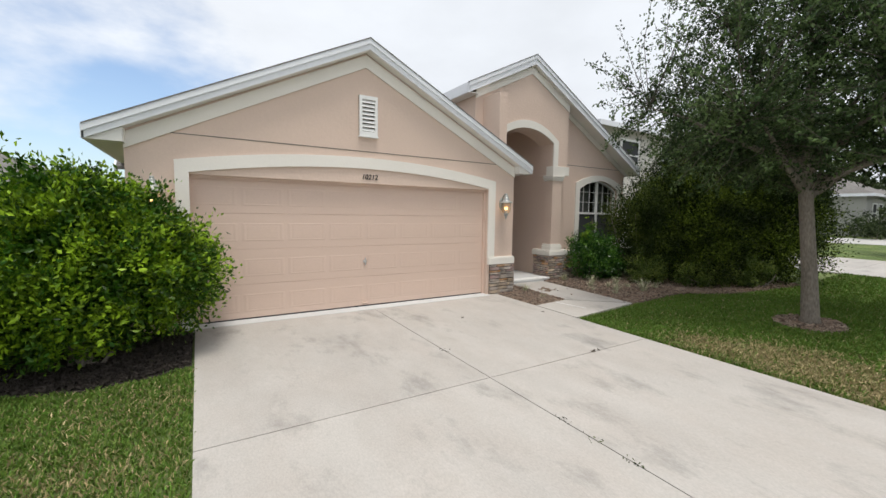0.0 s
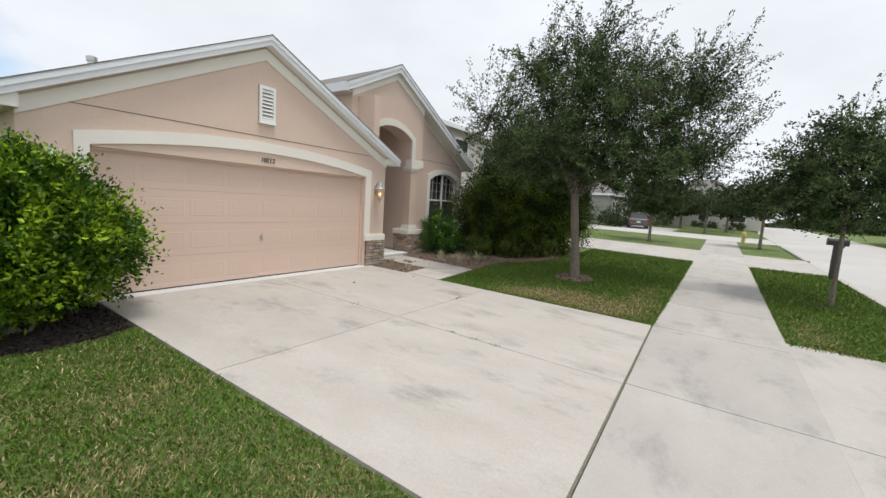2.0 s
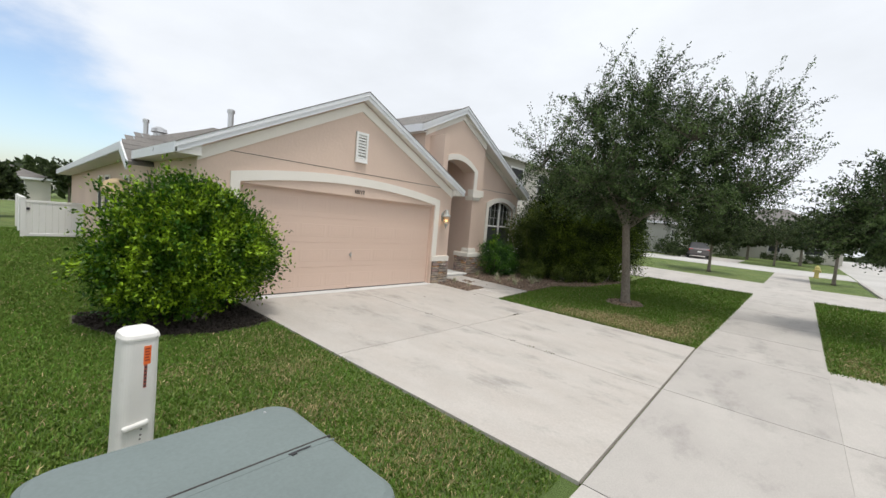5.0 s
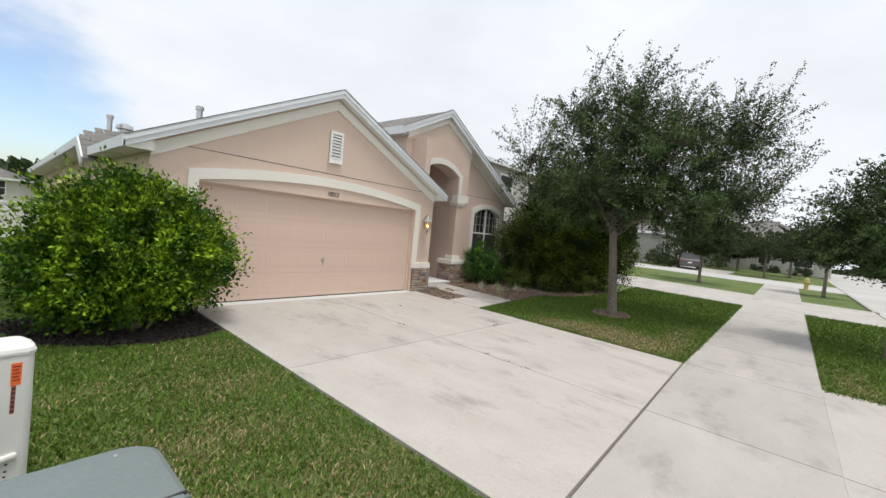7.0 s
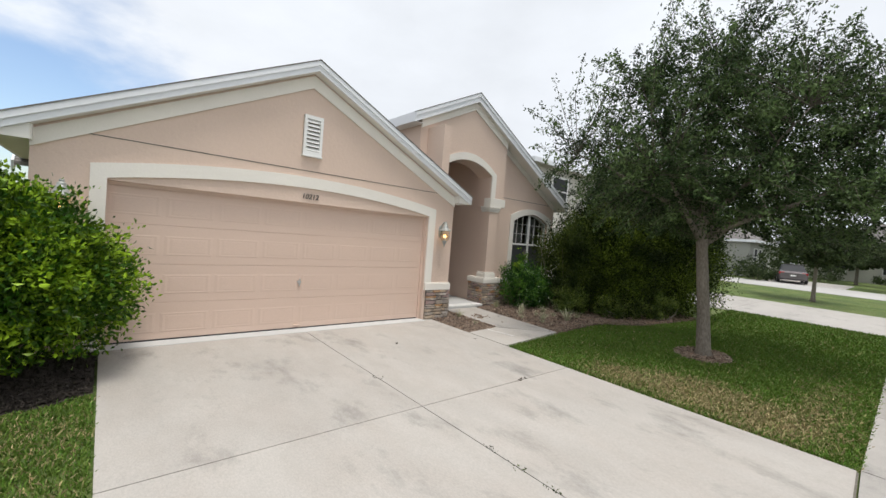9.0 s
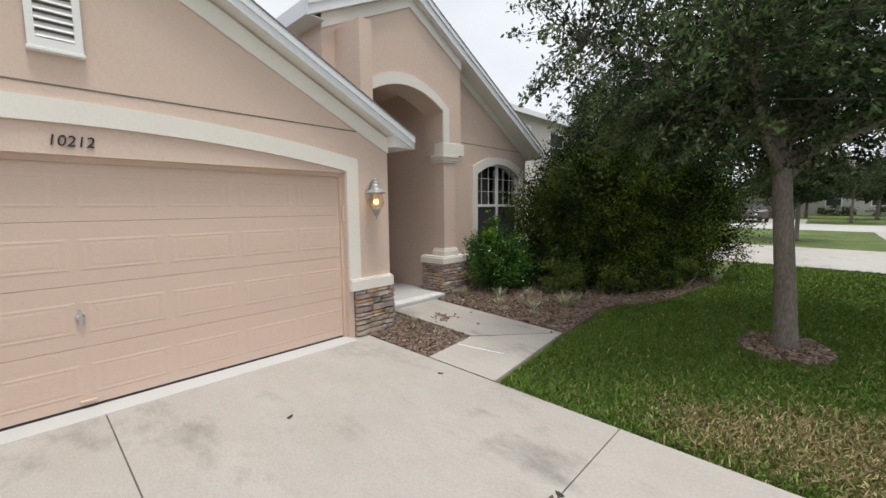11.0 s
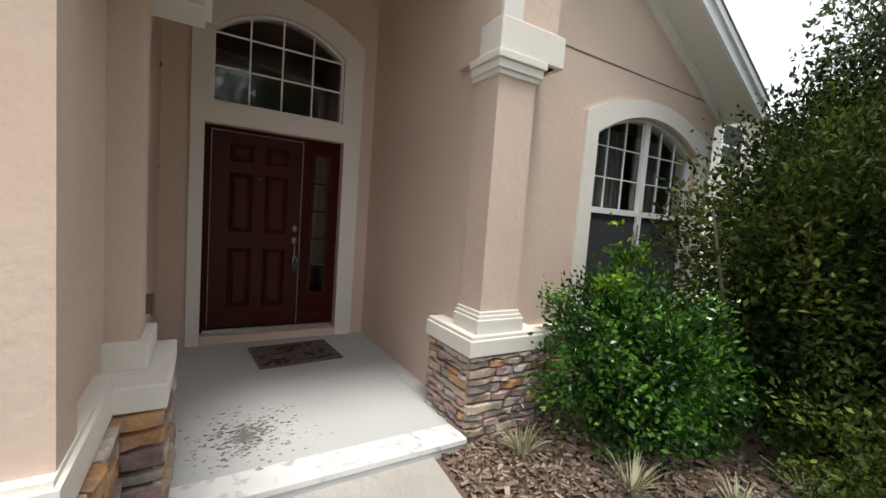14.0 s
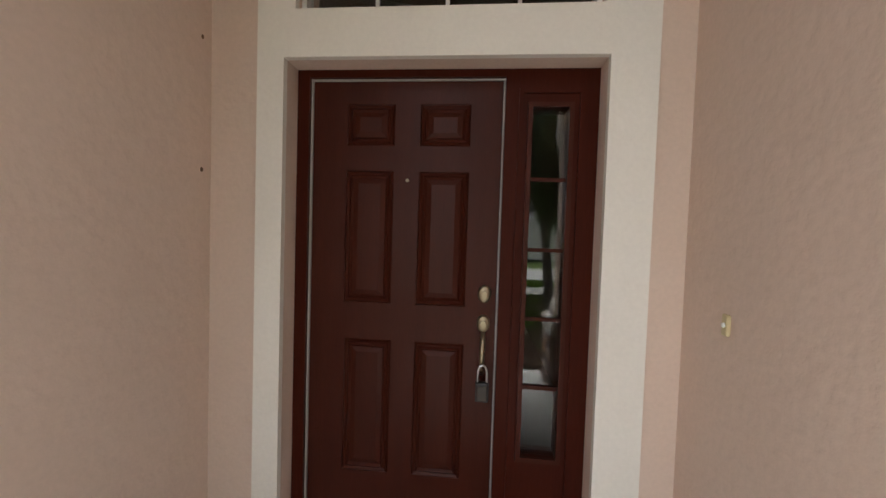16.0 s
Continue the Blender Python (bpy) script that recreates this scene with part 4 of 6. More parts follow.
for s in (-1, 1):
    cur = thing("curtain", (WCX + s * 0.36, WY + 0.25, 0.85), "pale grey curtain hanging behind the window", "curtain", "window curtains")
    bm = bmesh.new()
    n = 40
    rows = [[bm.verts.new(((i / n - 0.5) * 0.46 - s * 0.03, 0.025 * math.sin(i * 1.15), z)) for i in range(n + 1)] for z in (0, 0.8, 1.55)]
    for a, b in zip(rows, rows[1:]):
        for i in range(n):
            bm.faces.new((a[i], a[i + 1], b[i + 1], b[i]))
    part("cloth", bm, CURTAIN, cur, smooth=True)
    part("rod", tube(bmesh.new(), [(-0.35, 0, 1.56), (0.35, 0, 1.56)], [0.01, 0.01], 8), DARKMETAL, cur)
chand = thing("chandelier", (6.6, 12.6, 2.75), "small brass chandelier glowing in the hall", "chandelier")
part("stem", tube(bmesh.new(), [(0, 0, 0.15), (0, 0, 0.95)], [0.012, 0.012], 8), BRASS, chand)
for k in range(4):
    a = k * math.pi / 2 + 0.4
    arm = part("arm", tube(bmesh.new(), [(0, 0, 0.15), (0.12 * math.cos(a), 0.12 * math.sin(a), 0.02), (0.2 * math.cos(a), 0.2 * math.sin(a), 0.08)], [0.01, 0.01, 0.01], 6), BRASS, chand)
    part("bulb", lathe(bmesh.new(), [(0.008, 0), (0.022, 0.03), (0.014, 0.06), (0.003, 0.08)], (0.2 * math.cos(a), 0.2 * math.sin(a), 0.09), 10), BULB, arm, "glowing bulb")

# ---- stone bases ----
veneer = part("stone_veneer", boxed(5.06, 5.66, GY - 0.03, GY, -0.2, CAPZ), GROUT, house, "stacked ledge stone in grey, tan and rust")
for b in ((5.60, 5.655, GY, 7.16, -0.2, CAPZ), (5.55, 5.81, 7.08, 7.66, -0.1, CAPZ), (7.455, 8.035, 7.155, 7.68, -0.2, CAPZ), (8.035, WX1, WY - 0.03, WY, -0.2, CAPZ)):
    part("backing", boxed(*b), GROUT, veneer)


def stone_mesh(w, h, d):
    """One rough ledge stone, its face towards -y, its base corner at the origin."""
    bm = bmesh.new()
    j = lambda s: random.uniform(-s, s)
    nx = 3
    front, back = [], []
    for i in range(nx + 1):
        u = w * i / nx
        e = 0.010 if 0 < i < nx else 0.0
        col = [bm.verts.new((u + j(0.004), 0.006 + j(0.003), 0.003 + j(0.004))),
               bm.verts.new((u + j(0.006), -d + j(0.008) + (0 if e else 0.010), h * 0.13 + j(0.006))),
               bm.verts.new((u + j(0.006), -d + j(0.008) + (0 if e else 0.008), h * 0.87 + j(0.006))),
               bm.verts.new((u + j(0.004), 0.004 + j(0.003), h - 0.003 + j(0.004)))]
        front.append(col)
        back.append([bm.verts.new((u, 0.02, 0)), bm.verts.new((u, 0.02, h))])
    for a, b in zip(front, front[1:]):
        for k in range(3):
            bm.faces.new((a[k], b[k], b[k + 1], a[k + 1]))
    for (a, b), (fa, fb) in zip(zip(back, back[1:]), zip(front, front[1:])):
        bm.faces.new((fa[0], a[0], b[0], fb[0]))
        bm.faces.new((fa[3], fb[3], b[1], a[1]))
    for f, b in ((front[0], back[0]), (front[-1], back[-1])):
        bm.faces.new((f[0], f[1], f[2], f[3], b[1], b[0]))
    bmesh.ops.recalc_face_normals(bm, faces=bm.faces)
    me = bpy.data.meshes.new("stone")
    bm.to_mesh(me)
    bm.free()
    return me


rnd = random.Random(7)


def lay_stones(length, z0, z1, at, hmin=0.05, hmax=0.085, wmin=0.12, wmax=0.34):
    """Courses of stones over a face; at(u, z) gives the pose of a stone's corner."""
    z = z0
    while z < z1 - 0.015:
        h = min(rnd.uniform(hmin, hmax), z1 - z)
        if z1 - z - h < 0.03:
            h = z1 - z
        u = 0.0
        while u < length - 0.01:
            w = min(rnd.uniform(wmin, wmax), length - u)
            if length - u - w < 0.07:
                w = length - u
            pieces = [(z, h)] if h < 0.07 or rnd.random() < 0.6 else [(z, h * 0.5), (z + h * 0.5, h * 0.5)]
            for zz, hh in pieces:
                me = stone_mesh(w - 0.007, hh - 0.006, rnd.uniform(0.018, 0.04))
                me.materials.append(rnd.choices(STONES, (4, 4, 2.2, 3.5))[0])
                o = new("stone", me)
                o.parent = veneer
                o.matrix_basis = at(u, zz)
            u += w
        z += h


lay_stones(0.61, -0.06, CAPZ, lambda u, z: pose(5.06 + u, GY - 0.03, z), 0.06, 0.10, 0.14, 0.32)
lay_stones(0.71, -0.06, CAPZ, lambda u, z: pose(5.66, GY - 0.03 + u, z, 0, 0, 90), 0.06, 0.10, 0.14, 0.32)
lay_stones(0.215, -0.06, CAPZ, lambda u, z: pose(5.62 + u, 7.078, z), 0.06, 0.11, 0.12, 0.2)
lay_stones(0.61, PZ - 0.01, CAPZ, lambda u, z: pose(5.812, 7.07 + u, z, 0, 0, 90))
lay_stones(0.61, -0.06, CAPZ, lambda u, z: pose(7.44 + u, 7.155, z), 0.04, 0.075, 0.08, 0.22)
lay_stones(0.52, -0.02, CAPZ, lambda u, z: pose(7.455, 7.68 - u, z, 0, 0, -90), 0.04, 0.075, 0.08, 0.22)
lay_stones(1.55, 0.0, CAPZ, lambda u, z: pose(8.04 + u, WY - 0.03, z), 0.06, 0.09, 0.14, 0.3)

# ---- wall lanterns ----
def lantern(at):
    ln = thing("wall_lantern", at, "pale metal wall lantern with seeded glass, lit", "wall lantern", "lanterns beside the garage door")
    plate_bm = lathe(bmesh.new(), [(0.062, 0), (0.062, 0.012), (0.045, 0.022)], n=22)
    o = part("back_plate", plate_bm, LANTERN, ln)
    o.matrix_basis = pose(0, 0, 0.02, 90) @ Matrix.Diagonal((0.85, 2.0, 1, 1))
    part("arm", tube(bmesh.new(), [(0, -0.01, 0.08), (0, -0.05, 0.16), (0, -0.10, 0.205), (0, -0.14, 0.20), (0, -0.15, 0.165)], [0.014, 0.013, 0.012, 0.012, 0.016], 8), LANTERN, ln, smooth=True)
    part("cap", lathe(bmesh.new(), [(0.018, 0.215), (0.026, 0.20), (0.024, 0.185), (0.040, 0.17), (0.042, 0.145), (0.050, 0.135), (0.060, 0.10), (0.075, 0.075), (0.112, 0.055), (0.118, 0.045), (0.116, 0.032), (0.08, 0.03)], (0, -0.15, 0), 24), LANTERN, ln, smooth=False)
    part("glass", lathe(bmesh.new(), [(0.078, 0.034), (0.080, 0.0), (0.092, -0.04), (0.094, -0.075), (0.082, -0.12), (0.056, -0.155), (0.045, -0.165), (0.042, -0.164), (0.054, -0.152), (0.079, -0.118), (0.091, -0.075), (0.089, -0.04), (0.077, 0.0), (0.075, 0.032)], (0, -0.15, 0), 24), SEEDED, ln, "seeded glass", smooth=True).visible_shadow = False
    for k in range(4):
        a = k * math.pi / 2 + 0.5
        part("strap", tube(bmesh.new(), [(0.083 * math.cos(a), -0.15 + 0.083 * math.sin(a), 0.03), (0.098 * math.cos(a), -0.15 + 0.098 * math.sin(a), -0.06), (0.058 * math.cos(a), -0.15 + 0.058 * math.sin(a), -0.16)], [0.003] * 3, 5), LANTERN, ln)
    part("finial", lathe(bmesh.new(), [(0.052, -0.16), (0.054, -0.175), (0.034, -0.19), (0.038, -0.20), (0.020, -0.225), (0.024, -0.235), (0.008, -0.26), (0.010, -0.275), (0.002, -0.29)], (0, -0.15, 0), 18), LANTERN, ln)
    for k in range(3):
        a = k * 2.094
        c = (0.022 * math.cos(a), -0.15 + 0.022 * math.sin(a), -0.16)
        cd = part("candle", lathe(bmesh.new(), [(0.010, 0), (0.010, 0.06)], c, 10), WHITE, ln)
        part("bulb", lathe(bmesh.new(), [(0.007, 0.06), (0.014, 0.08), (0.010, 0.105), (0.002, 0.125)], c, 10), BULB, cd, "glowing flame bulb")
    return ln


first_lantern = lantern((5.33, GY, 1.755))
copy_thing(first_lantern, pose(-0.26, GY, 1.755))

# ---- small things of the house ----
outlet = thing("outlet_box", (5.59, 8.60, 0.70), "grey weatherproof outlet box on the porch wall", "outlet box")
part("box", boxed(0.0, 0.045, -0.045, 0.045, -0.065, 0.065, bevel=0.008), OUTLET, outlet)
part("cover", boxed(0.045, 0.062, -0.05, 0.05, -0.07, 0.072, bevel=0.006), OUTLET, outlet)
bell = thing("doorbell", (PX1, 9.24, 1.235), "small yellowed doorbell button", "doorbell")
part("body", boxed(-0.014, 0.0, -0.016, 0.016, -0.035, 0.035, bevel=0.005), mat("aged_ivory", (0.62, 0.52, 0.30), 0.5), bell)
part("button", lathe(bmesh.new(), [(0.008, 0), (0.008, 0.004), (0.004, 0.006)], n=10), WHITE, bell).matrix_basis = pose(-0.014, 0, 0, 0, -90)
nest_m = mat("mud_nest", (0.16, 0.10, 0.06), 0.95)
for x, y, z, w in ((5.592, 9.47, 2.28, 0.008), (5.592, 9.47, 1.735, 0.009), (5.592, 9.415, 2.60, 0.022), (5.592, 8.266, 1.805, 0.011)):
    nst = part("mud_dauber_nest", lathe(bmesh.new(), [(w * 0.3, -w), (w * 0.7, -w * 0.4), (w * 0.6, w * 0.6), (w * 0.2, w * 1.2)], n=8), nest_m)
    nst.matrix_basis = pose(x, y, z, 15, 0, 30)
    tagged(nst, "small brown mud nest stuck to the stucco wall", "insect nest")
doormat = thing("doormat", (6.73, 9.01, PZ), "dark brown doormat with a faded pattern", "doormat")
part("pad", boxed(-0.37, 0.37, -0.29, 0.29, 0.0, 0.014, bevel=0.005), MATFIBRE, doormat).matrix_basis = pose(0, 0, 0, 0, 0, 4.5)
rr = random.Random(3)
for k in range(26):
    x, y = rr.uniform(-0.3, 0.3), rr.uniform(-0.23, 0.23)
    o = part("pattern", boxed(-rr.uniform(0.02, 0.06), rr.uniform(0.02, 0.06), -rr.uniform(0.01, 0.03), rr.uniform(0.01, 0.03), 0.0138, 0.0155), MATDARK, doormat)
    o.matrix_basis = pose(0, 0, 0, 0, 0, 4.5) @ pose(x, y, 0, 0, 0, rr.choice((0, 0, 45, 90)))
# worn paint at the porch front
bm = bmesh.new()
for k in range(620):
    a, r = rr.uniform(0, 6.28), abs(rr.gauss(0, 0.19))
    x, y, s = 6.2 + 1.1 * r * math.cos(a), 7.66 + 1.0 * r * math.sin(a), rr.uniform(0.004, 0.017)
    if 5.85 < x < 7.3 and 7.2 < y < 8.1:
        vs = [bm.verts.new((x + s * rr.uniform(0.5, 1.3) * math.cos(t), y + 0.6 * s * rr.uniform(0.5, 1.3) * math.sin(t), PZ + 0.001 + 0.000008 * k)) for t in np.linspace(0, 6.28, 8)[:-1]]
        bm.faces.new(vs)
tagged(part("worn_paint", bm, STAIN, porch), kind="stuff")
part("edge_paint", boxed(5.60, 7.43, 7.092, 7.30, PZ - 0.03, PZ + 0.003, bevel=0.002), mat("worn_white_paint", (0.80, 0.80, 0.78), 0.6, blotch=0.08, blotch_scale=6, dirt=((0.42, 0.42, 0.40), 12, 0.55, 0.7, 0.7)), porch, "white painted front edge")
# roof pipes and dish
for x, y, z0, z1, r in ((-0.35, 10.7, 2.75, 3.42, 0.05), (0.85, 9.0, 3.2, 3.74, 0.06)):
    p = thing("roof_vent_pipe", (x, y, z0), "grey metal vent pipe on the roof", "vent pipe", "roof vent pipes")
    part("pipe", lathe(bmesh.new(), [(r * 1.6, 0), (r, 0.06), (r, z1 - z0 - 0.1), (r * 1.0, z1 - z0 - 0.08)], n=14), STEEL, p)
    part("cap", lathe(bmesh.new(), [(r * 1.3, z1 - z0 - 0.09), (r * 1.35, z1 - z0 - 0.02), (r * 0.9, z1 - z0)], n=14), STEEL, p)
tv = thing("turbine_vent", (-0.05, 10.9, 3.05), "grey metal roof vent hood", "roof vent")
part("hood", lathe(bmesh.new(), [(0.12, 0), (0.12, 0.12), (0.17, 0.14), (0.15, 0.22), (0.06, 0.27)], n=16), STEEL, tv)
dish = thing("satellite_dish", (GX0, 9.9, 1.6), "tan satellite dish on the side wall", "satellite dish")
o = part("reflector", lathe(bmesh.new(), [(0.02, 0.0), (0.15, 0.02), (0.27, 0.07), (0.28, 0.075), (0.15, 0.03), (0.02, 0.008)], n=24), DISH, dish, "tan oval reflector", smooth=True)
o.matrix_basis = pose(-0.42, 0.0, 0.15, 70, 0, -25) @ Matrix.Diagonal((1, 0.75, 1, 1))
part("mast", tube(bmesh.new(), [(0.0, 0, -0.2), (-0.2, 0, -0.15), (-0.38, 0.0, 0.12)], [0.022, 0.022, 0.022], 8), STEEL, dish)
part("feed_arm", tube(bmesh.new(), [(-0.40, 0.0, 0.0), (-0.36, -0.45, 0.06)], [0.014, 0.012], 8), STEEL, dish)
part("receiver", boxed(-0.41, -0.31, -0.52, -0.42, 0.03, 0.11, bevel=0.015), GREYBOX, dish)

# ---- kerbside boxes ----
ubox = thing("utility_box", (-2.12, 0.70, float(gz(-2, 0.7)) - 0.03), "grey-green metal utility box with a hinged lid", "utility box")


def rounded(x0, x1, y0, y1, r, n=6):
    pts = []
    for cx_, cy_, a0 in ((x1 - r, y1 - r, 0), (x0 + r, y1 - r, 90), (x0 + r, y0 + r, 180), (x1 - r, y0 + r, 270)):
        pts += [(cx_ + r * math.cos(radians(a0 + 90 * k / n)), cy_ + r * math.sin(radians(a0 + 90 * k / n))) for k in range(n + 1)]
    return pts


def loft(bm, rings):
    """Joins rings of equal length, and closes both ends."""
    vs = [[bm.verts.new(p) for p in ring] for ring in rings]
    m = len(vs[0])
    for a, b in zip(vs, vs[1:]):
        for i in range(m):
            bm.faces.new((a[i], a[(i + 1) % m], b[(i + 1) % m], b[i]))
    bm.faces.new(list(reversed(vs[0])))
    bm.faces.new(vs[-1])
    return bm


UZ = 0.77
part("body", loft(bmesh.new(), [[(x, y, z) for x, y in rounded(-0.49, 0.49, -0.47, 0.47, 0.10)] for z in (0.0, UZ - 0.16)]), GREYBOX, ubox)
lid_r = [(0.50, 0.48, UZ - 0.15), (0.505, 0.485, UZ - 0.05), (0.497, 0.477, UZ - 0.02), (0.475, 0.455, UZ - 0.003), (0.44, 0.42, UZ)]
part("lid", loft(bmesh.new(), [[(x, y, z) for x, y in rounded(-a, a, -b, b, 0.11)] for a, b, z in lid_r]), GREYBOX, ubox)
part("seam", boxed(-0.47, 0.49, 0.021, 0.029, UZ - 0.01, UZ + 0.0015), DARKMETAL, ubox)
part("seam", boxed(-0.47, 0.49, -0.012, -0.008, UZ - 0.01, UZ + 0.0012), GREYBOX, ubox)
part("latch_slot", boxed(0.28, 0.38, -0.005, 0.005, UZ - 0.01, UZ + 0.002), BLACK, ubox, "dark latch slot")
part("latch_slot", boxed(0.285, 0.31, -0.017, -0.001, UZ - 0.01, UZ + 0.005, bevel=0.002), BLACK, ubox)
part("rivet", lathe(bmesh.new(), [(0.008, 0), (0.006, 0.004)], (0.36, 0.40, UZ - 0.001), 10), STEEL, ubox)

ped = thing("telecom_pedestal", (-2.03, 2.46, float(gz(-2, 2.46)) - 0.03), "weathered white plastic telecom pedestal with an orange label", "utility pedestal")
rings = []
for z, s in ((0.0, 1.02), (0.03, 1.02), (0.06, 1.0), (0.5, 0.98), (0.80, 0.94), (0.845, 0.93)):
    rings.append([(s * x, s * y, z) for x, y in rounded(-0.108, 0.108, -0.085, 0.085, 0.055)])
part("body", loft(bmesh.new(), rings), PEDESTAL, ped, smooth=False)
rings = []
for z, s, lift in ((0.838, 0.99, 0.0), (0.858, 1.0, 0.004), (0.885, 0.92, 0.012), (0.897, 0.72, 0.016)):
    rings.append([(s * x, s * y, z + lift * (y / 0.085)) for x, y in rounded(-0.108, 0.108, -0.085, 0.085, 0.055)])
part("cap", loft(bmesh.new(), rings), PEDESTAL, ped, "white cap")
part("cap_groove", boxed(-0.045, 0.075, -0.0825, -0.07, 0.846, 0.850), DARKMETAL, ped)
part("cap_groove", boxed(-0.045, 0.02, -0.0825, -0.07, 0.836, 0.839), DARKMETAL, ped)
lab = part("label", boxed(0.003, 0.043, -0.0825, -0.078, 0.665, 0.795), ORANGE, ped, "orange warning label")
for k in range(5):
    part("bar", boxed(0.009, 0.037 - 0.004 * (k % 2), -0.0835, -0.0815, 0.69 + 0.02 * k, 0.699 + 0.02 * k), mat("label_print", (0.30, 0.03, 0.02), 0.6) if k == 0 else bpy.data.materials["label_print"], lab)
strip = part("strip", boxed(0.008, 0.026, -0.0835, -0.079, 0.50, 0.665), mat("strip_red", (0.36, 0.10, 0.07), 0.6), ped, "faded red strip of print")
for k in range(6):
    part("bar", boxed(0.010, 0.0245, -0.0842, -0.0832, 0.508 + 0.026 * k, 0.523 + 0.026 * k), mat("strip_print", (0.07, 0.03, 0.03), 0.6) if k == 0 else bpy.data.materials["strip_print"], strip)
part("ledge", box(bmesh.new(), -0.07, 0.075, -0.105, -0.07, 0.225, 0.262, bevel=0.012), PEDESTAL, ped).rotation_euler = (0, radians(-6), 0)
for x, z in ((0.01, 0.165), (0.012, 0.205), (0.008, 0.135)):
    part("screw", lathe(bmesh.new(), [(0.007, 0), (0.005, 0.004)], n=8), DARKMETAL, ped).matrix_basis = pose(x, -0.0835, z, 90)
ped.rotation_euler = (0, radians(1.5), radians(12))
ped.scale = (1.06, 1.06, 0.96)


# ---- planting ----
def leaf_cloud(name, centres, length, width, material, parent, rng, up=0.3, out=None):
    """Many small bent leaves, each a four-sided blade of its own."""
    n = len(centres)
    a = rng.normal(size=(n, 3))
    if out is not None:
        a = a * 0.8 + out
    a[:, 2] += up
    a /= np.linalg.norm(a, axis=1, keepdims=True) + 1e-9
    b = np.cross(a, rng.normal(size=(n, 3)))
    b /= np.linalg.norm(b, axis=1, keepdims=True) + 1e-9
    s = rng.uniform(0.65, 1.3, (n, 1))
    c = np.cross(a, b)
    L, W = length * s, width * s
    v = np.stack([centres - a * L * 0.5, centres + b * W * 0.5 + c * W * 0.18, centres + a * L * 0.5, centres - b * W * 0.5 + c * W * 0.18], 1).reshape(-1, 3)
    f = np.arange(4 * n).reshape(-1, 4)
    return raw(name, v, f, material, parent)


def sprigs(lobes, count, per, rng, reach=0.16, rough=0.14, inner=0.25, floor=0.03):
    """Leaf places over uneven lobes (x, y, z, rx, ry, rz): short shoots that point outwards, more of them near the surface."""
    pts, outs = [], []
    vol = np.array([l[3] * l[4] * l[5] for l in lobes]) ** 0.67
    pick = rng.choice(len(lobes), count, p=vol / vol.sum())
    k = max(8, count // 13)                  # tufts
    tuft = rng.normal(size=(k, 3))
    tuft /= np.linalg.norm(tuft, axis=1, keepdims=True)
    bulge = rng.normal(0, rough * 0.30, k)
    which = rng.integers(0, k, count)
    d = tuft[which] + rng.normal(0, 0.15, (count, 3))
    d /= np.linalg.norm(d, axis=1, keepdims=True)
    lump = np.array([noise.noise(Vector(v) * 2.6 + Vector((i * 3.1, 0, 0))) for v, i in zip(d, pick)])
    r = np.where(rng.random(count) < inner, rng.uniform(0.35, 0.85, count), rng.uniform(0.86, 1.02, count)) * (1 + rough * 1.4 * lump + bulge[which] + rng.normal(0, rough * 0.2, count))
    L = np.array([lobes[i] for i in pick])
    base = L[:, :3] + d * L[:, 3:] * r[:, None]
    for k in range(per):
        t = rng.uniform(-0.6, 1.0, (count, 1))
        p = base + d * reach * t + rng.normal(0, reach * 0.30, (count, 3))
        pts.append(p)
        outs.append(d)
    pts, outs = np.concatenate(pts), np.concatenate(outs)
    ok = pts[:, 2] > gz(pts[:, 0], pts[:, 1]) + floor
    return pts[ok], outs[ok]


def stems(parent, base, lobes, n, rng, r0=0.02, material=None):
    for k in range(n):
        l = lobes[k % len(lobes)]
        tip = np.array(l[:3]) + rng.normal(size=3) * np.array(l[3:]) * 0.45
        b = np.array(base) + np.array([rng.uniform(-0.15, 0.15), rng.uniform(-0.15, 0.15), 0])
        mid = b * 0.5 + tip * 0.5 + rng.normal(0, 0.06, 3)
        part("stem", tube(bmesh.new(), [b, mid, tip], [r0, r0 * 0.75, r0 * 0.3], 6), BARK, parent)


def shrub(name, at, lobes, count, per, leaf, material, label, category, seed, reach=0.16, rough=0.14, inner=0.25, nstem=8, group="", low=0.03):
    rng = np.random.default_rng(seed)
    z = float(gz(at[0], at[1])) - 0.03
    th = thing(name, (at[0], at[1], z), label, category, group)
    p, o = sprigs(lobes, count, per, rng, reach, rough, inner, low)
    p = p - np.array([at[0], at[1], z])
    leaf_cloud("foliage", p, leaf[0], leaf[1], material, th, rng, 0.25, o)
    local = [(l[0] - at[0], l[1] - at[1], l[2] - z, *l[3:]) for l in lobes]
    stems(th, (0, 0, 0), local, nstem, rng)
    return th


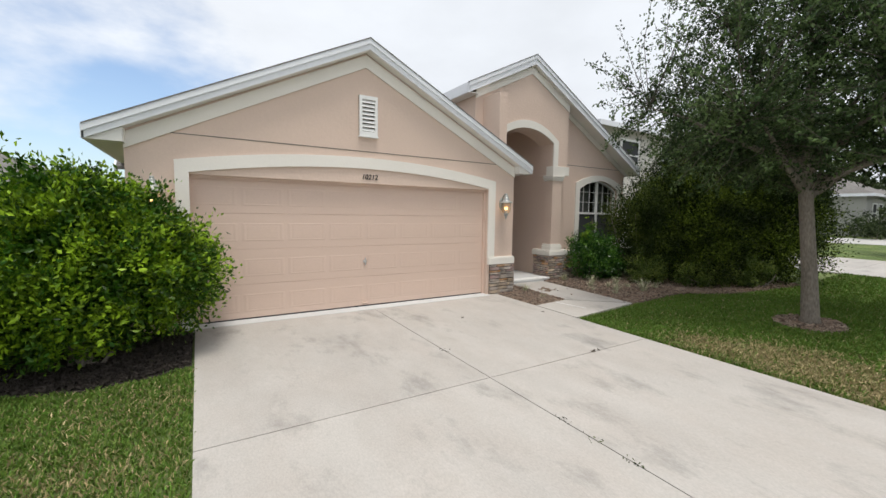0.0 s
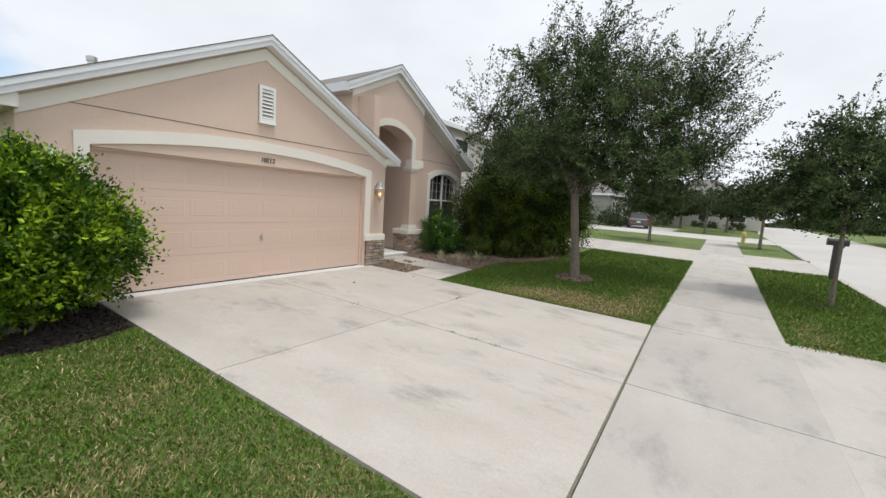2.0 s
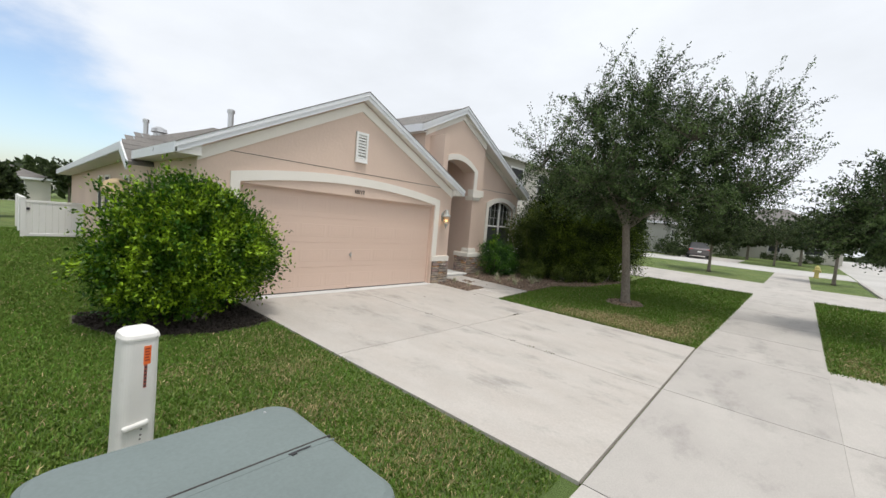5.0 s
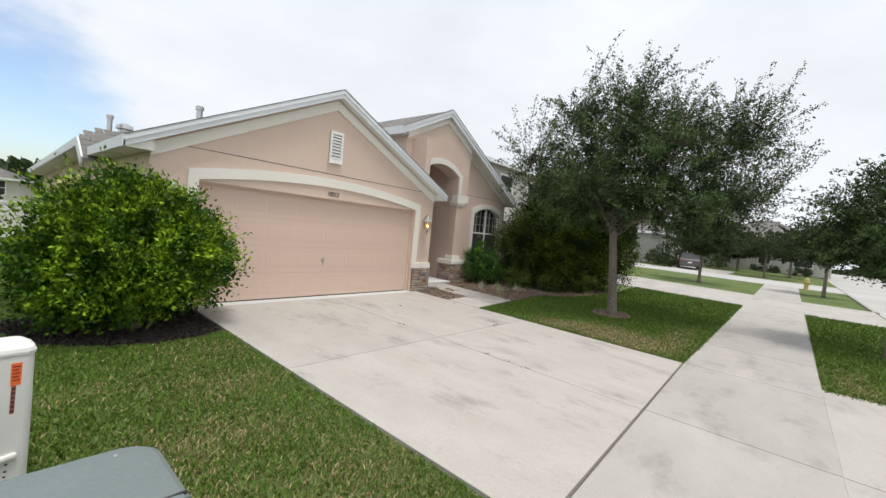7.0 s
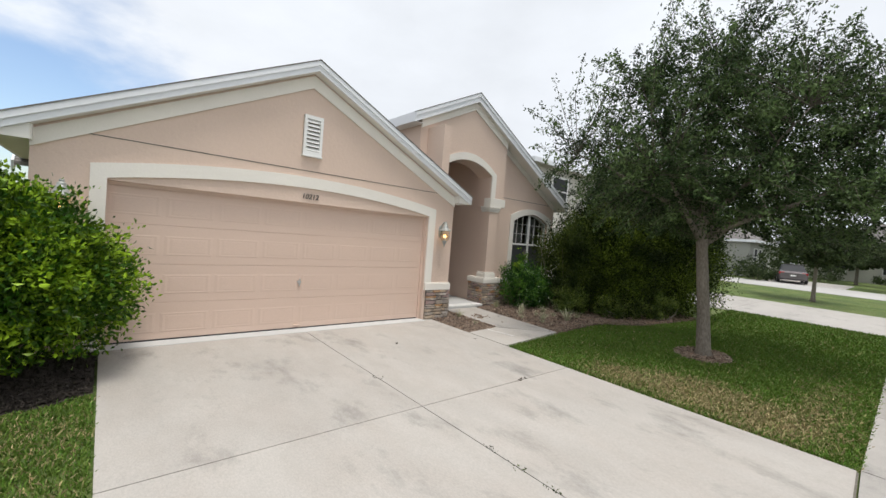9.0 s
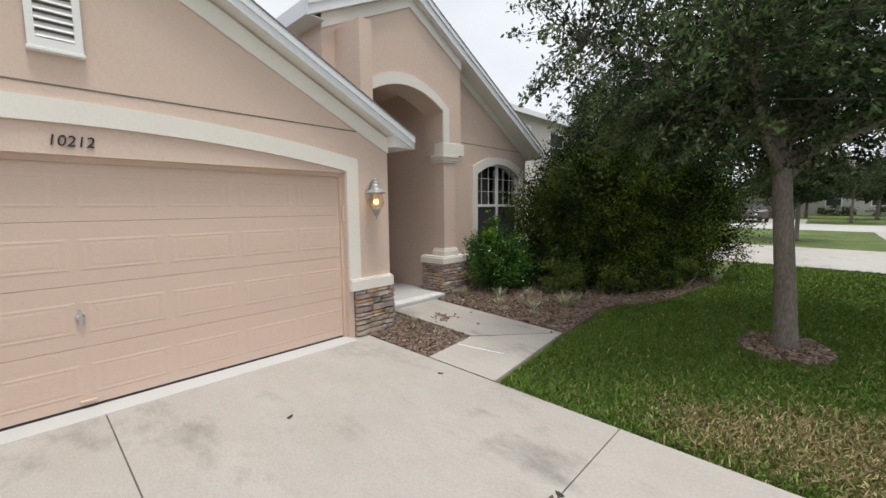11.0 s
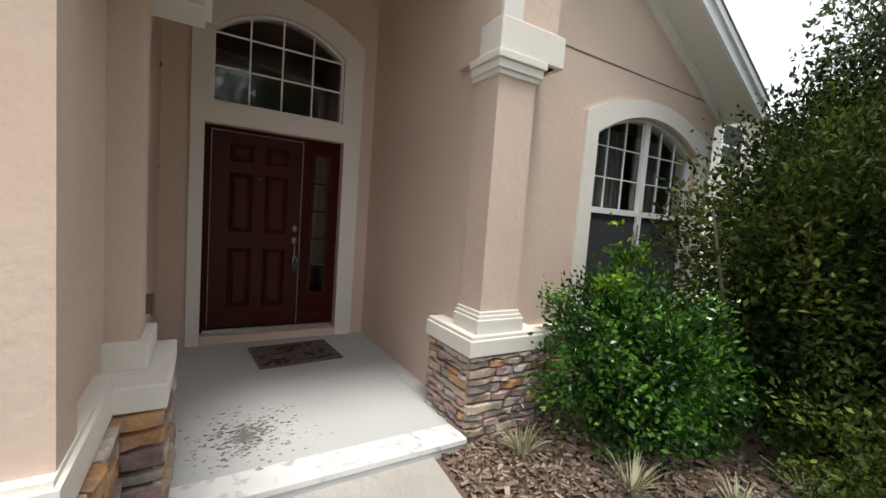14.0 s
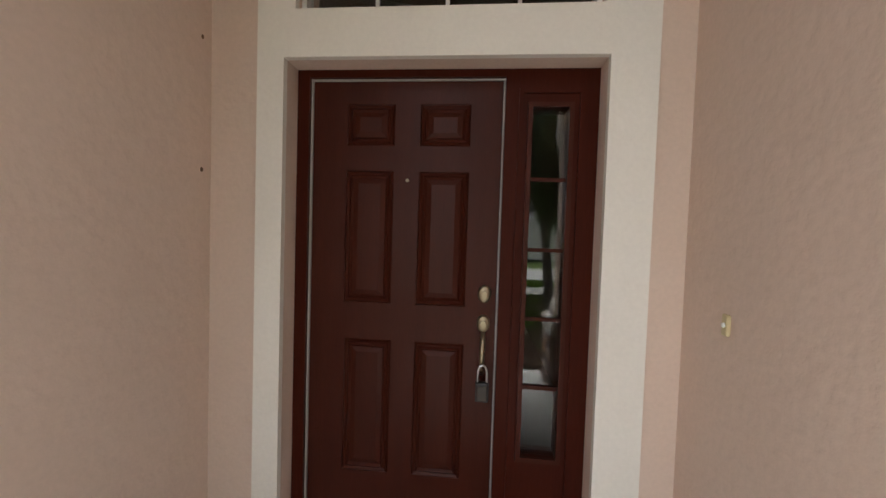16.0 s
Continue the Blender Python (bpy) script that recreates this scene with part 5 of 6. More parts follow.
# the round bush at the drive's edge
shrub("viburnum_bush", (-0.82, 5.52), [(-0.9, 5.55, 1.04, 0.89, 0.79, 0.77), (-1.38, 5.5, 0.86, 0.51, 0.52, 0.53), (-0.33, 5.39, 0.93, 0.5, 0.52, 0.56), (-0.95, 5.27, 0.69, 0.62, 0.49, 0.5), (-0.9, 5.55, 1.58, 0.41, 0.39, 0.32), (-0.55, 5.61, 1.39, 0.41, 0.39, 0.34), (-1.29, 5.66, 1.33, 0.36, 0.37, 0.34), (-0.18, 5.88, 0.8, 0.51, 0.51, 0.61), (-1.23, 5.39, 0.55, 0.56, 0.42, 0.4)],
      5000, 18, (0.060, 0.032), LEAF_BUSH, "large rounded glossy green viburnum bush beside the driveway", "bush", 11, reach=0.18, rough=0.34, inner=0.38, nstem=14, low=0.10)
# dark mass of shrubs to the right of the window
shrub("evergreen_shrub", (9.55, 6.2), [(9.72, 6.3, 1.15, 0.68, 0.75, 1.2), (9.5, 6.2, 1.5, 0.45, 0.5, 0.6), (9.8, 5.9, 0.7, 0.7, 0.6, 0.7)],
      2600, 18, (0.054, 0.026), LEAF_MID, "dense olive green evergreen shrub beside the front window", "shrub", 12, reach=0.24, rough=0.26, inner=0.35, group="evergreen shrubs")
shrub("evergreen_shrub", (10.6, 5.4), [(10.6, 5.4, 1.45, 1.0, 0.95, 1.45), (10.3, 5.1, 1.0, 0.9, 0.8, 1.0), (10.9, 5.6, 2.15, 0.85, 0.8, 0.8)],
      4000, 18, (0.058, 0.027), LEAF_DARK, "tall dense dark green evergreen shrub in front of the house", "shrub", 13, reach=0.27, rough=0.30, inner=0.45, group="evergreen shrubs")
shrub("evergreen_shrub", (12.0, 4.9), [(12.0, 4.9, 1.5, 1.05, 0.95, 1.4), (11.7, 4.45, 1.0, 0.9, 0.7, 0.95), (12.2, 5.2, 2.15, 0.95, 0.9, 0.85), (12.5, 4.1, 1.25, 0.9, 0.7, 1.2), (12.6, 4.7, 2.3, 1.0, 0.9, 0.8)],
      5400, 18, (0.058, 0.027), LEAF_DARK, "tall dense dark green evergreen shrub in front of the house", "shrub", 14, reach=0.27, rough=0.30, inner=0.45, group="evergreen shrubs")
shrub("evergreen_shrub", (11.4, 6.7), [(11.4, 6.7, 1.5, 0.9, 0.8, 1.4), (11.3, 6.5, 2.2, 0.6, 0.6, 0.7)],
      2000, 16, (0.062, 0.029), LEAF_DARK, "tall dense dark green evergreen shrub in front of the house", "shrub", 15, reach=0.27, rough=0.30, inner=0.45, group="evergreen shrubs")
# the glossy bush under the window
shrub("glossy_bush", (8.52, 6.72), [(8.5, 6.72, 0.55, 0.52, 0.46, 0.56), (8.75, 6.6, 0.42, 0.42, 0.40, 0.42), (8.35, 6.75, 0.76, 0.28, 0.28, 0.28)],
      1700, 12, (0.044, 0.025), LEAF_SMALL, "glossy deep green bush beneath the front window", "bush", 16, reach=0.14, rough=0.24, nstem=6)
th = shrub("young_shoots", (8.72, 6.98), [(8.72, 6.98, 1.25, 0.09, 0.09, 0.42), (8.45, 6.95, 1.05, 0.10, 0.10, 0.28), (8.3, 6.8, 1.1, 0.08, 0.08, 0.15)],
           110, 9, (0.055, 0.026), LEAF_BUSH, "pale green upright shoots in front of the window", "shrub", 17, reach=0.07, rough=0.2, inner=0.6, nstem=5)
shrub("low_shrub", (9.05, 5.75), [(9.05, 5.75, 0.38, 0.36, 0.34, 0.40), (9.2, 5.6, 0.3, 0.28, 0.28, 0.30)], 620, 9, (0.045, 0.022), LEAF_OLIVE, "low sprawling olive green shrub in the mulch bed", "shrub", 18, reach=0.1, rough=0.2, nstem=5, group="low shrubs")
shrub("low_shrub", (9.75, 4.85), [(9.75, 4.9, 0.3, 0.5, 0.34, 0.30), (10.2, 4.7, 0.3, 0.45, 0.34, 0.28)], 620, 9, (0.048, 0.024), LEAF_OLIVE, "low sprawling olive green shrub in the mulch bed", "shrub", 19, reach=0.1, rough=0.2, nstem=5, group="low shrubs")
shrub("low_shrub", (11.0, 4.25), [(11.0, 4.3, 0.35, 0.6, 0.34, 0.34)], 520, 9, (0.05, 0.025), LEAF_OLIVE, "low sprawling olive green shrub in the mulch bed", "shrub", 20, reach=0.1, rough=0.2, nstem=5, group="low shrubs")


def strap_plant(at, size, seed):
    rng = np.random.default_rng(seed)
    z = float(gz(*at)) - 0.02
    th = thing("strap_leaf_plant", (at[0], at[1], z), "small clump of pale striped strap leaves in the mulch", "plant", "strap leaf clumps in the bed")
    n = int(64 * min(1.3, size / 0.25))
    vs, fs = [], []
    for k in range(n):
        a, l, w = rng.uniform(0, 2 * math.pi), size * rng.uniform(0.5, 1.15), rng.uniform(0.005, 0.011)
        lean = rng.uniform(0.15, 0.9)
        d = np.array([math.cos(a), math.sin(a), 0])
        s = np.array([-math.sin(a), math.cos(a), 0]) * w
        root = d * rng.uniform(0, 0.04)
        for i, t in enumerate((0, 0.4, 0.75, 1.0)):
            p = root + d * l * lean * t ** 1.4 + np.array([0, 0, l * (t - 0.45 * lean * t * t)])
            q = s * (1 - 0.85 * t)
            vs += [p - q, p + q]
            if i:
                b = len(vs) - 4
                fs.append((b, b + 1, b + 3, b + 2))
    raw("leaves", np.array(vs), np.array(fs), STRAP, th)


for k, (x, y, s) in enumerate(((7.72, 6.9, 0.25), (8.05, 6.35, 0.24), (7.62, 6.05, 0.20), (8.45, 6.0, 0.22), (7.75, 5.5, 0.22), (8.15, 5.15, 0.34), (7.45, 5.3, 0.16), (8.75, 5.25, 0.20), (7.3, 5.75, 0.14), (8.9, 5.85, 0.25), (5.95, 6.35, 0.20), (5.85, 5.75, 0.12), (8.3, 5.6, 0.16), (7.95, 5.85, 0.16))):
    strap_plant((x, y), s, 40 + k)

# bark chips
rng = np.random.default_rng(5)


def inside(px, py, poly):
    ok = np.zeros(len(px), bool)
    for (x0, y0), (x1, y1) in zip(poly, poly[1:] + poly[:1]):
        cross = ((y0 > py) != (y1 > py)) & (px < (x1 - x0) * (py - y0) / (y1 - y0 + 1e-12) + x0)
        ok ^= cross
    return ok


BED1 = [(5.26, 5.32), (6.08, 5.40), (6.14, 7.08), (5.68, 7.08), (5.68, 6.40), (5.26, 6.40)]
BED2 = [(7.02, 4.66), (7.3, 4.66), (8.6, 4.74), (9.6, 4.2), (12.2, 3.8), (13.0, 5.5), (13.0, 7.35), (8.0, 7.35), (7.26, 7.1)]
BED3 = [(0.08, 5.02), (-0.25, 4.87), (-0.7, 4.81), (-1.2, 4.95), (-1.68, 5.28), (-1.97, 6.0), (-1.9, 6.4), (0.08, 6.4)]


def chips(poly, n, name, sink=0.012, material=CHIP):
    xs_, ys_ = zip(*poly)
    px, py = rng.uniform(min(xs_), max(xs_), n), rng.uniform(min(ys_), max(ys_), n)
    ok = inside(px, py, poly)
    px, py = px[ok], py[ok]
    m = len(px)
    c = np.stack([px, py, gz(px, py) - sink + rng.uniform(0, 0.03, m)], 1)
    a = rng.normal(size=(m, 3)) * (1, 1, 0.25)
    a /= np.linalg.norm(a, axis=1, keepdims=True)
    b = np.cross(a, rng.normal(size=(m, 3)) * 0.35 + (0, 0, 1))
    b /= np.linalg.norm(b, axis=1, keepdims=True)
    u = np.cross(a, b)
    L, W, T = rng.uniform(0.012, 0.042, (m, 1)), rng.uniform(0.006, 0.018, (m, 1)), rng.uniform(0.003, 0.008, (m, 1))
    corners = [c + sa * a * L + sb * b * W * (1 if sa < 0 else 0.7) + su * u * T for su in (-1, 1) for sa, sb in ((-1, -1), (1, -1), (1, 1), (-1, 1))]
    v = np.stack(corners, 1).reshape(-1, 3)
    k = np.arange(m)[:, None, None] * 8
    f = (k + np.array([(4, 5, 6, 7), (0, 1, 5, 4), (1, 2, 6, 5), (2, 3, 7, 6), (3, 0, 4, 7)])[None]).reshape(-1, 4)
    return tagged(raw(name, v, f, material), "brown bark mulch chips over the bed", "bark mulch", kind="stuff")


chips(BED1, 5200, "bark_mulch", 0.024)
chips(BED2, 26000, "bark_mulch")
chips(BED3, 5000, "bark_mulch", 0.016, SHADEDSOIL)
chips([(6.30, 6.05), (6.62, 6.12), (6.55, 6.45), (6.32, 6.4)], 60, "loose_bark")
chips([(6.0, 5.3), (6.5, 5.2), (7.0, 6.6), (6.4, 6.9)], 9, "loose_bark")
ring = [(8.27 + 0.55 * math.cos(a), 2.48 + 0.44 * math.sin(a)) for a in np.linspace(0, 2 * math.pi, 14)[:-1]]
chips(ring, 900, "bark_mulch")


# ---- trees ----
def tree(name, at, label, limbs, lobes, twigs, per, leaf, material, seed, r0=0.13, trunk_h=2.0, lean=(0, 0), category="tree", low=1.7, spike=0.0, group=""):
    rng = np.random.default_rng(seed)
    z0 = float(gz(*at)) - 0.04
    th = thing(name, (at[0], at[1], z0), label, category, group)
    pts = [(0, 0, 0), (0.01, 0, 0.12), (lean[0] * 0.3, lean[1] * 0.3, trunk_h * 0.4), (lean[0], lean[1], trunk_h), (lean[0] * 1.3, lean[1] * 1.3, trunk_h * 1.5), (lean[0] * 1.5, lean[1] * 1.5, trunk_h * 2.1)]
    part("trunk", tube(bmesh.new(), pts, [r0 * 1.5, r0 * 1.08, r0 * 0.9, r0 * 0.8, r0 * 0.55, r0 * 0.2], 14), BARK, th, smooth=True)
    skeleton_pts = [np.array(p) for p in pts[3:]]
    for (h, tx, ty, tz) in limbs:
        s = np.array([lean[0] * h / trunk_h, lean[1] * h / trunk_h, h])
        e = np.array([tx, ty, tz])
        q = [s + (e - s) * t + np.array([0, 0, 0.22 * math.sin(math.pi * t) * (1 if tz < 4 else -0.4)]) + rng.normal(0, 0.05, 3) * (0 < t < 1) for t in (0, 0.25, 0.5, 0.75, 1.0)]
        part("limb", tube(bmesh.new(), q, [r0 * 0.55, r0 * 0.42, r0 * 0.32, r0 * 0.2, r0 * 0.08], 7), BARK, th, smooth=True)
        skeleton_pts += [p * 0.5 + r_ * 0.5 for p, r_ in zip(q[1:], q[2:])] + q[2:]
    sk = np.array(skeleton_pts)
    L = np.array(lobes)
    pick = rng.choice(len(L), twigs, p=(L[:, 3] * L[:, 4] * L[:, 5]) / (L[:, 3] * L[:, 4] * L[:, 5]).sum())
    d = rng.normal(size=(twigs, 3))
    d /= np.linalg.norm(d, axis=1, keepdims=True)
    tip = L[pick, :3] + d * L[pick, 3:] * (rng.random((twigs, 1)) ** 0.42) * rng.uniform(0.85, 1.1, (twigs, 1))
    tip[:, 2] = np.maximum(tip[:, 2], low + rng.uniform(0, 0.5, twigs))
    near = np.argmin(((tip[:, None] - sk[None]) ** 2).sum(2) + 0.6 * np.maximum(0, sk[None, :, 2] - tip[:, None, 2]), 1)
    root = sk[near]
    bm = bmesh.new()
    pos, outs = [], []
    for a, b in zip(root, tip):
        way = b - a
        ln = np.linalg.norm(way) + 1e-6
        b2 = b + way / ln * 0.25 + np.array([0, 0, spike * max(0, b[2] - 3.2)]) * rng.uniform(0.2, 1.0)
        mid = a * 0.45 + b2 * 0.55 + rng.normal(0, 0.07, 3) + np.array([0, 0, 0.06])
        r = 0.003 + 0.004 * min(ln, 2.0)
        tube(bm, [a, mid, b2], [r, r * 0.6, 0.002], 4)
        t = rng.uniform(max(0.15, 1 - 0.95 / ln), 1.06, per)
        p = np.where((t < 0.55)[:, None], a + (mid - a) * (t / 0.55)[:, None], mid + (b2 - mid) * ((t - 0.55) / 0.45)[:, None])
        side = rng.normal(0, 1, (per, 3)) * (0.026 + 0.075 * (1.06 - t))[:, None]
        pos.append(p + side)
        outs.append(np.repeat((way / ln)[None] * 0.6, per, 0))
    tw = part("branchwork", bm, TWIG, th)
    tagged(tw, kind="stuff")
    leaf_cloud("crown", np.concatenate(pos), leaf[0], leaf[1], material, th, rng, 0.15, np.concatenate(outs))
    return th


tree("oak_tree", (8.27, 2.48), "young oak with a slim grey trunk and airy small-leaved crown", 
     [(1.95, 1.2, -1.2, 3.2), (2.1, -0.9, 0.6, 3.6), (2.3, -0.6, -1.2, 4.0), (2.4, 0.9, 0.9, 4.0), (2.5, 1.9, -2.0, 4.4), (2.8, 0.2, 0.1, 5.2), (2.2, 1.5, -0.2, 4.6), (2.0, -1.6, 0.4, 3.0), (2.2, -1.8, 1.7, 3.4), (2.3, -0.6, 1.8, 3.9), (2.4, -1.0, 1.0, 4.6), (2.2, 2.4, -2.6, 3.2), (2.1, 0.4, -2.0, 2.9)],
     [(-0.85, 0.9, 3.5, 2.0, 2.0, 1.45), (0.2, -0.1, 3.9, 1.9, 1.9, 1.6), (1.1, -1.4, 3.65, 2.0, 2.0, 1.45), (-0.2, 0.4, 5.0, 1.35, 1.35, 1.0), (0.6, -0.6, 4.8, 1.1, 1.1, 1.0), (1.6, -1.9, 4.65, 1.3, 1.3, 1.1), (0.0, -0.4, 2.75, 2.3, 2.1, 0.75), (1.3, -1.7, 2.75, 1.5, 1.5, 0.6), (0.4, 0.9, 2.7, 1.6, 1.4, 0.75)],
     1650, 78, (0.062, 0.028), LEAF_OAK, 21, r0=0.11, trunk_h=2.0, lean=(-0.17, 0.13), low=1.95, spike=0.34)
tree("street_tree", (9.75, -2.38), "young street tree with a thin trunk and drooping dark leaves", 
     [(1.5, 0.8, 0.7, 2.7), (1.6, -0.7, 0.5, 2.8), (1.7, 0.3, -0.9, 3.0), (1.8, 0.9, -0.5, 3.3), (1.8, -0.4, -0.6, 3.4)],
     [(0.1, 0.1, 2.7, 1.6, 1.55, 1.0), (0.3, 0.0, 3.5, 0.9, 0.9, 0.8), (0.2, 0.3, 2.0, 1.3, 1.4, 0.5)],
     560, 60, (0.075, 0.032), LEAF_OAK, 22, r0=0.048, trunk_h=1.6, low=1.35, spike=0.25, group="street trees")
tree("ornamental_tree", (11.3, 5.9), "small-leaved ornamental tree rising out of the shrubs beside the house",
     [(1.5, -0.5, 0.3, 3.2), (1.6, 0.6, 0.2, 3.4), (1.6, 0.0, -0.8, 3.3), (1.8, 0.3, 0.7, 3.9)],
     [(-0.2, -0.1, 3.1, 1.15, 1.1, 0.95), (0.5, -0.4, 3.5, 1.2, 1.2, 1.0), (0.2, 0.0, 4.2, 0.8, 0.8, 0.7), (1.3, -1.2, 3.5, 1.25, 1.2, 1.0)], 620, 64, (0.06, 0.028), LEAF_OAK, 35, r0=0.07, trunk_h=1.6, low=2.0, spike=0.15)
FAR = [((23.9, 2.95), 23, 1.15), ((25.9, -2.17), 24, 0.85), ((40.3, 0.8), 25, 1.9)]
for at, sd, s in FAR:
    tree("street_tree", at, "dark round-crowned street tree on the lawn", [(1.6, 0.9 * s, 0.4, 2.8), (1.7, -0.8 * s, 0.4, 2.9), (1.7, 0.1, -0.9 * s, 3.0), (1.9, 0.2, 0.3, 3.6)],
         [(0, 0, 2.75, 1.7 * s, 1.7 * s, 1.15), (0.2, 0.2, 2.1, 1.5 * s, 1.5 * s, 0.5)], 300, 44, (0.13, 0.06), LEAF_FAR, sd, r0=0.08, trunk_h=1.6, low=1.3, group="street trees")
for at, sd, s, h in (((48, 12), 26, 1.3, 1.15), ((52, 5.2), 27, 1.7, 1.2), ((46, -13), 28, 1.6, 1.3), ((36, -15), 29, 1.5, 1.3), ((60, 14), 30, 1.8, 1.4), ((25, -15), 31, 1.4, 1.2), ((-2.9, 30), 32, 0.6, 0.65), ((-9.0, 60), 33, 1.8, 1.2), ((3, 62), 34, 1.8, 1.2), ((66, -3), 38, 1.9, 1.5), ((44, 22), 39, 2.0, 1.6), ((47.5, 3.2), 60, 1.2, 0.95), ((46.5, -0.8), 61, 1.3, 1.05), ((43.5, 14.5), 62, 1.5, 1.2), ((29.5, 9.5), 63, 1.0, 0.9)):
    tree("far_tree", at, "dark green tree farther down the neighbourhood", [(1.5 * h, 0.9 * s, 0.4, 2.8 * h), (1.6 * h, -0.8 * s, 0.4, 2.9 * h), (1.7 * h, 0.1, -0.9 * s, 3.0 * h)],
         [(0, 0, 2.9 * h, 1.8 * s, 1.8 * s, 1.5 * h), (0.5 * s, 0.2, 2.2 * h, 1.5 * s, 1.6 * s, 0.9 * h)], 260, 40, (0.26, 0.14), LEAF_FAR, sd, r0=0.12, trunk_h=1.6 * h, low=1.0 * h, group="far trees")
for at, sd, w, h in (((45.0, 4.9), 50, 1.3, 1.2), ((52.5, -1.6), 51, 0.9, 0.8), ((26.5, 8.2), 52, 1.2, 1.6), ((37.0, 7.6), 53, 0.8, 0.9), ((54.0, 1.2), 54, 1.2, 0.8), ((38.6, 8.2), 55, 1.1, 1.5), ((40.2, 7.9), 56, 1.3, 1.7), ((42.0, 7.4), 57, 1.2, 1.3)):
    z = float(gz(*at))
    shrub("far_shrub", at, [(at[0], at[1], z + 0.5 * h, w, w, 0.62 * h)], 240, 8, (0.14, 0.07), LEAF_FAR, "rounded green shrub in a neighbour's garden", "shrub", sd, reach=0.2, nstem=2, group="garden shrubs")


# far woods on the skyline
rngf = np.random.default_rng(77)
ang = rngf.uniform(-1.2, 2.6, 16000)
rad = rngf.uniform(85, 120, 16000)
hgt = (3.0 + 1.6 * np.sin(ang * 17) + 1.2 * np.sin(ang * 41 + 1)) * rngf.random(16000) ** 0.6 + 0.4
leaf_cloud("far_woods", np.stack([rad * np.cos(ang), rad * np.sin(ang), hgt], 1), 1.7, 1.1, LEAF_FAR, None, rngf)
tagged(bpy.data.objects["far_woods"], "dark green woods along the skyline", "woods", kind="stuff")


# ---- grass ----
RIGHT_LAWN = [(5.25, 0.34), (15.55, 0.34), (15.55, 3.9), (12.2, 3.72), (9.6, 4.1), (8.6, 4.64), (7.3, 4.58), (6.95, 4.56), (5.26, 4.38)]
LEFT_LAWN = [(-8, 0.34), (0.11, 0.34), (0.11, 4.98), (-0.25, 4.82), (-0.7, 4.76), (-1.2, 4.90), (-1.72, 5.24), (-2.03, 6.0), (-1.98, 6.5), (-0.6, 6.5), (-0.6, 22), (-8, 22)]
VERGE = [(5.78, -3.35), (15.7, -3.35), (15.7, -1.3), (5.6, -1.3)]
VERGE_L = [(-7, -3.15), (-0.2, -3.15), (-0.2, -1.3), (-7, -1.3)]


def grass(poly, per_m2, name, tall, seed, dry=()):
    rng = np.random.default_rng(seed)
    xs_, ys_ = zip(*poly)
    n = int((max(xs_) - min(xs_)) * (max(ys_) - min(ys_)) * per_m2)
    px, py = rng.uniform(min(xs_), max(xs_), n), rng.uniform(min(ys_), max(ys_), n)
    ok = inside(px, py, poly)
    far = np.hypot(px - 1.0, py - 1.0)
    ok &= rng.random(n) < np.clip(1.25 - far / 14, 0.22, 1)
    ok &= np.hypot(px - 8.27, (py - 2.48) * 1.25) > 0.55
    px, py, far = px[ok], py[ok], far[ok]
    m = len(px)
    h = tall * rng.uniform(0.5, 1.25, m) * (1 + 0.05 * far)
    a = rng.uniform(0, 2 * math.pi, m)
    w = rng.uniform(0.0022, 0.0046, m) * (1 + 0.14 * far)
    base = np.stack([px, py, gz(px, py) - 0.034], 1)
    s = np.stack([np.cos(a), np.sin(a), np.zeros(m)], 1) * w[:, None]
    b = a + rng.uniform(0.8, 2.3, m)
    lean = np.stack([np.cos(b), np.sin(b), np.zeros(m)], 1) * (h * rng.uniform(0.1, 1.0, m))[:, None]
    mid = base + lean * 0.35 + np.stack([0 * h, 0 * h, h * 0.62], 1)
    tipp = base + lean + np.stack([0 * h, 0 * h, h * rng.uniform(0.75, 1.0, m)], 1)
    brown = np.zeros(m)
    for x, y, rx, ry, amt in dry:
        brown = np.maximum(brown, amt * np.exp(-(((px - x) / rx) ** 2 + ((py - y) / ry) ** 2)))
    isdry = rng.random(m) < np.clip(brown + 0.035, 0, 0.85)
    for pick, material, nm in ((~isdry, BLADE, name), (isdry, DRY, "dry_" + name)):
        q = np.stack([base[pick] - s[pick], base[pick] + s[pick], mid[pick] + s[pick] * 0.8, tipp[pick], mid[pick] - s[pick] * 0.8], 1).reshape(-1, 3)
        f = np.arange(len(q)).reshape(-1, 5)
        tagged(raw(nm, q, f, material), "short green lawn grass" if material is BLADE else "dry straw-coloured grass in the lawn", "grass", kind="stuff")


grass(RIGHT_LAWN, 4600, "lawn_grass", 0.042, 61, [(6.0, 1.9, 0.55, 0.65, 1.0), (5.85, 1.2, 0.5, 0.6, 0.95), (5.8, 2.7, 0.4, 0.5, 0.8), (6.3, 0.75, 0.6, 0.3, 0.6), (7.6, 0.8, 1.0, 0.3, 0.4)])
grass([(5.27, 0.5), (7.6, 0.5), (6.9, 1.5), (6.5, 2.5), (5.9, 3.2), (5.27, 3.2)], 4200, "patch_grass", 0.056, 65, [(5.95, 1.8, 0.6, 0.75, 1.6), (5.85, 1.15, 0.6, 0.5, 1.4), (5.7, 2.6, 0.4, 0.5, 1.1), (6.5, 0.8, 0.8, 0.25, 0.8)])
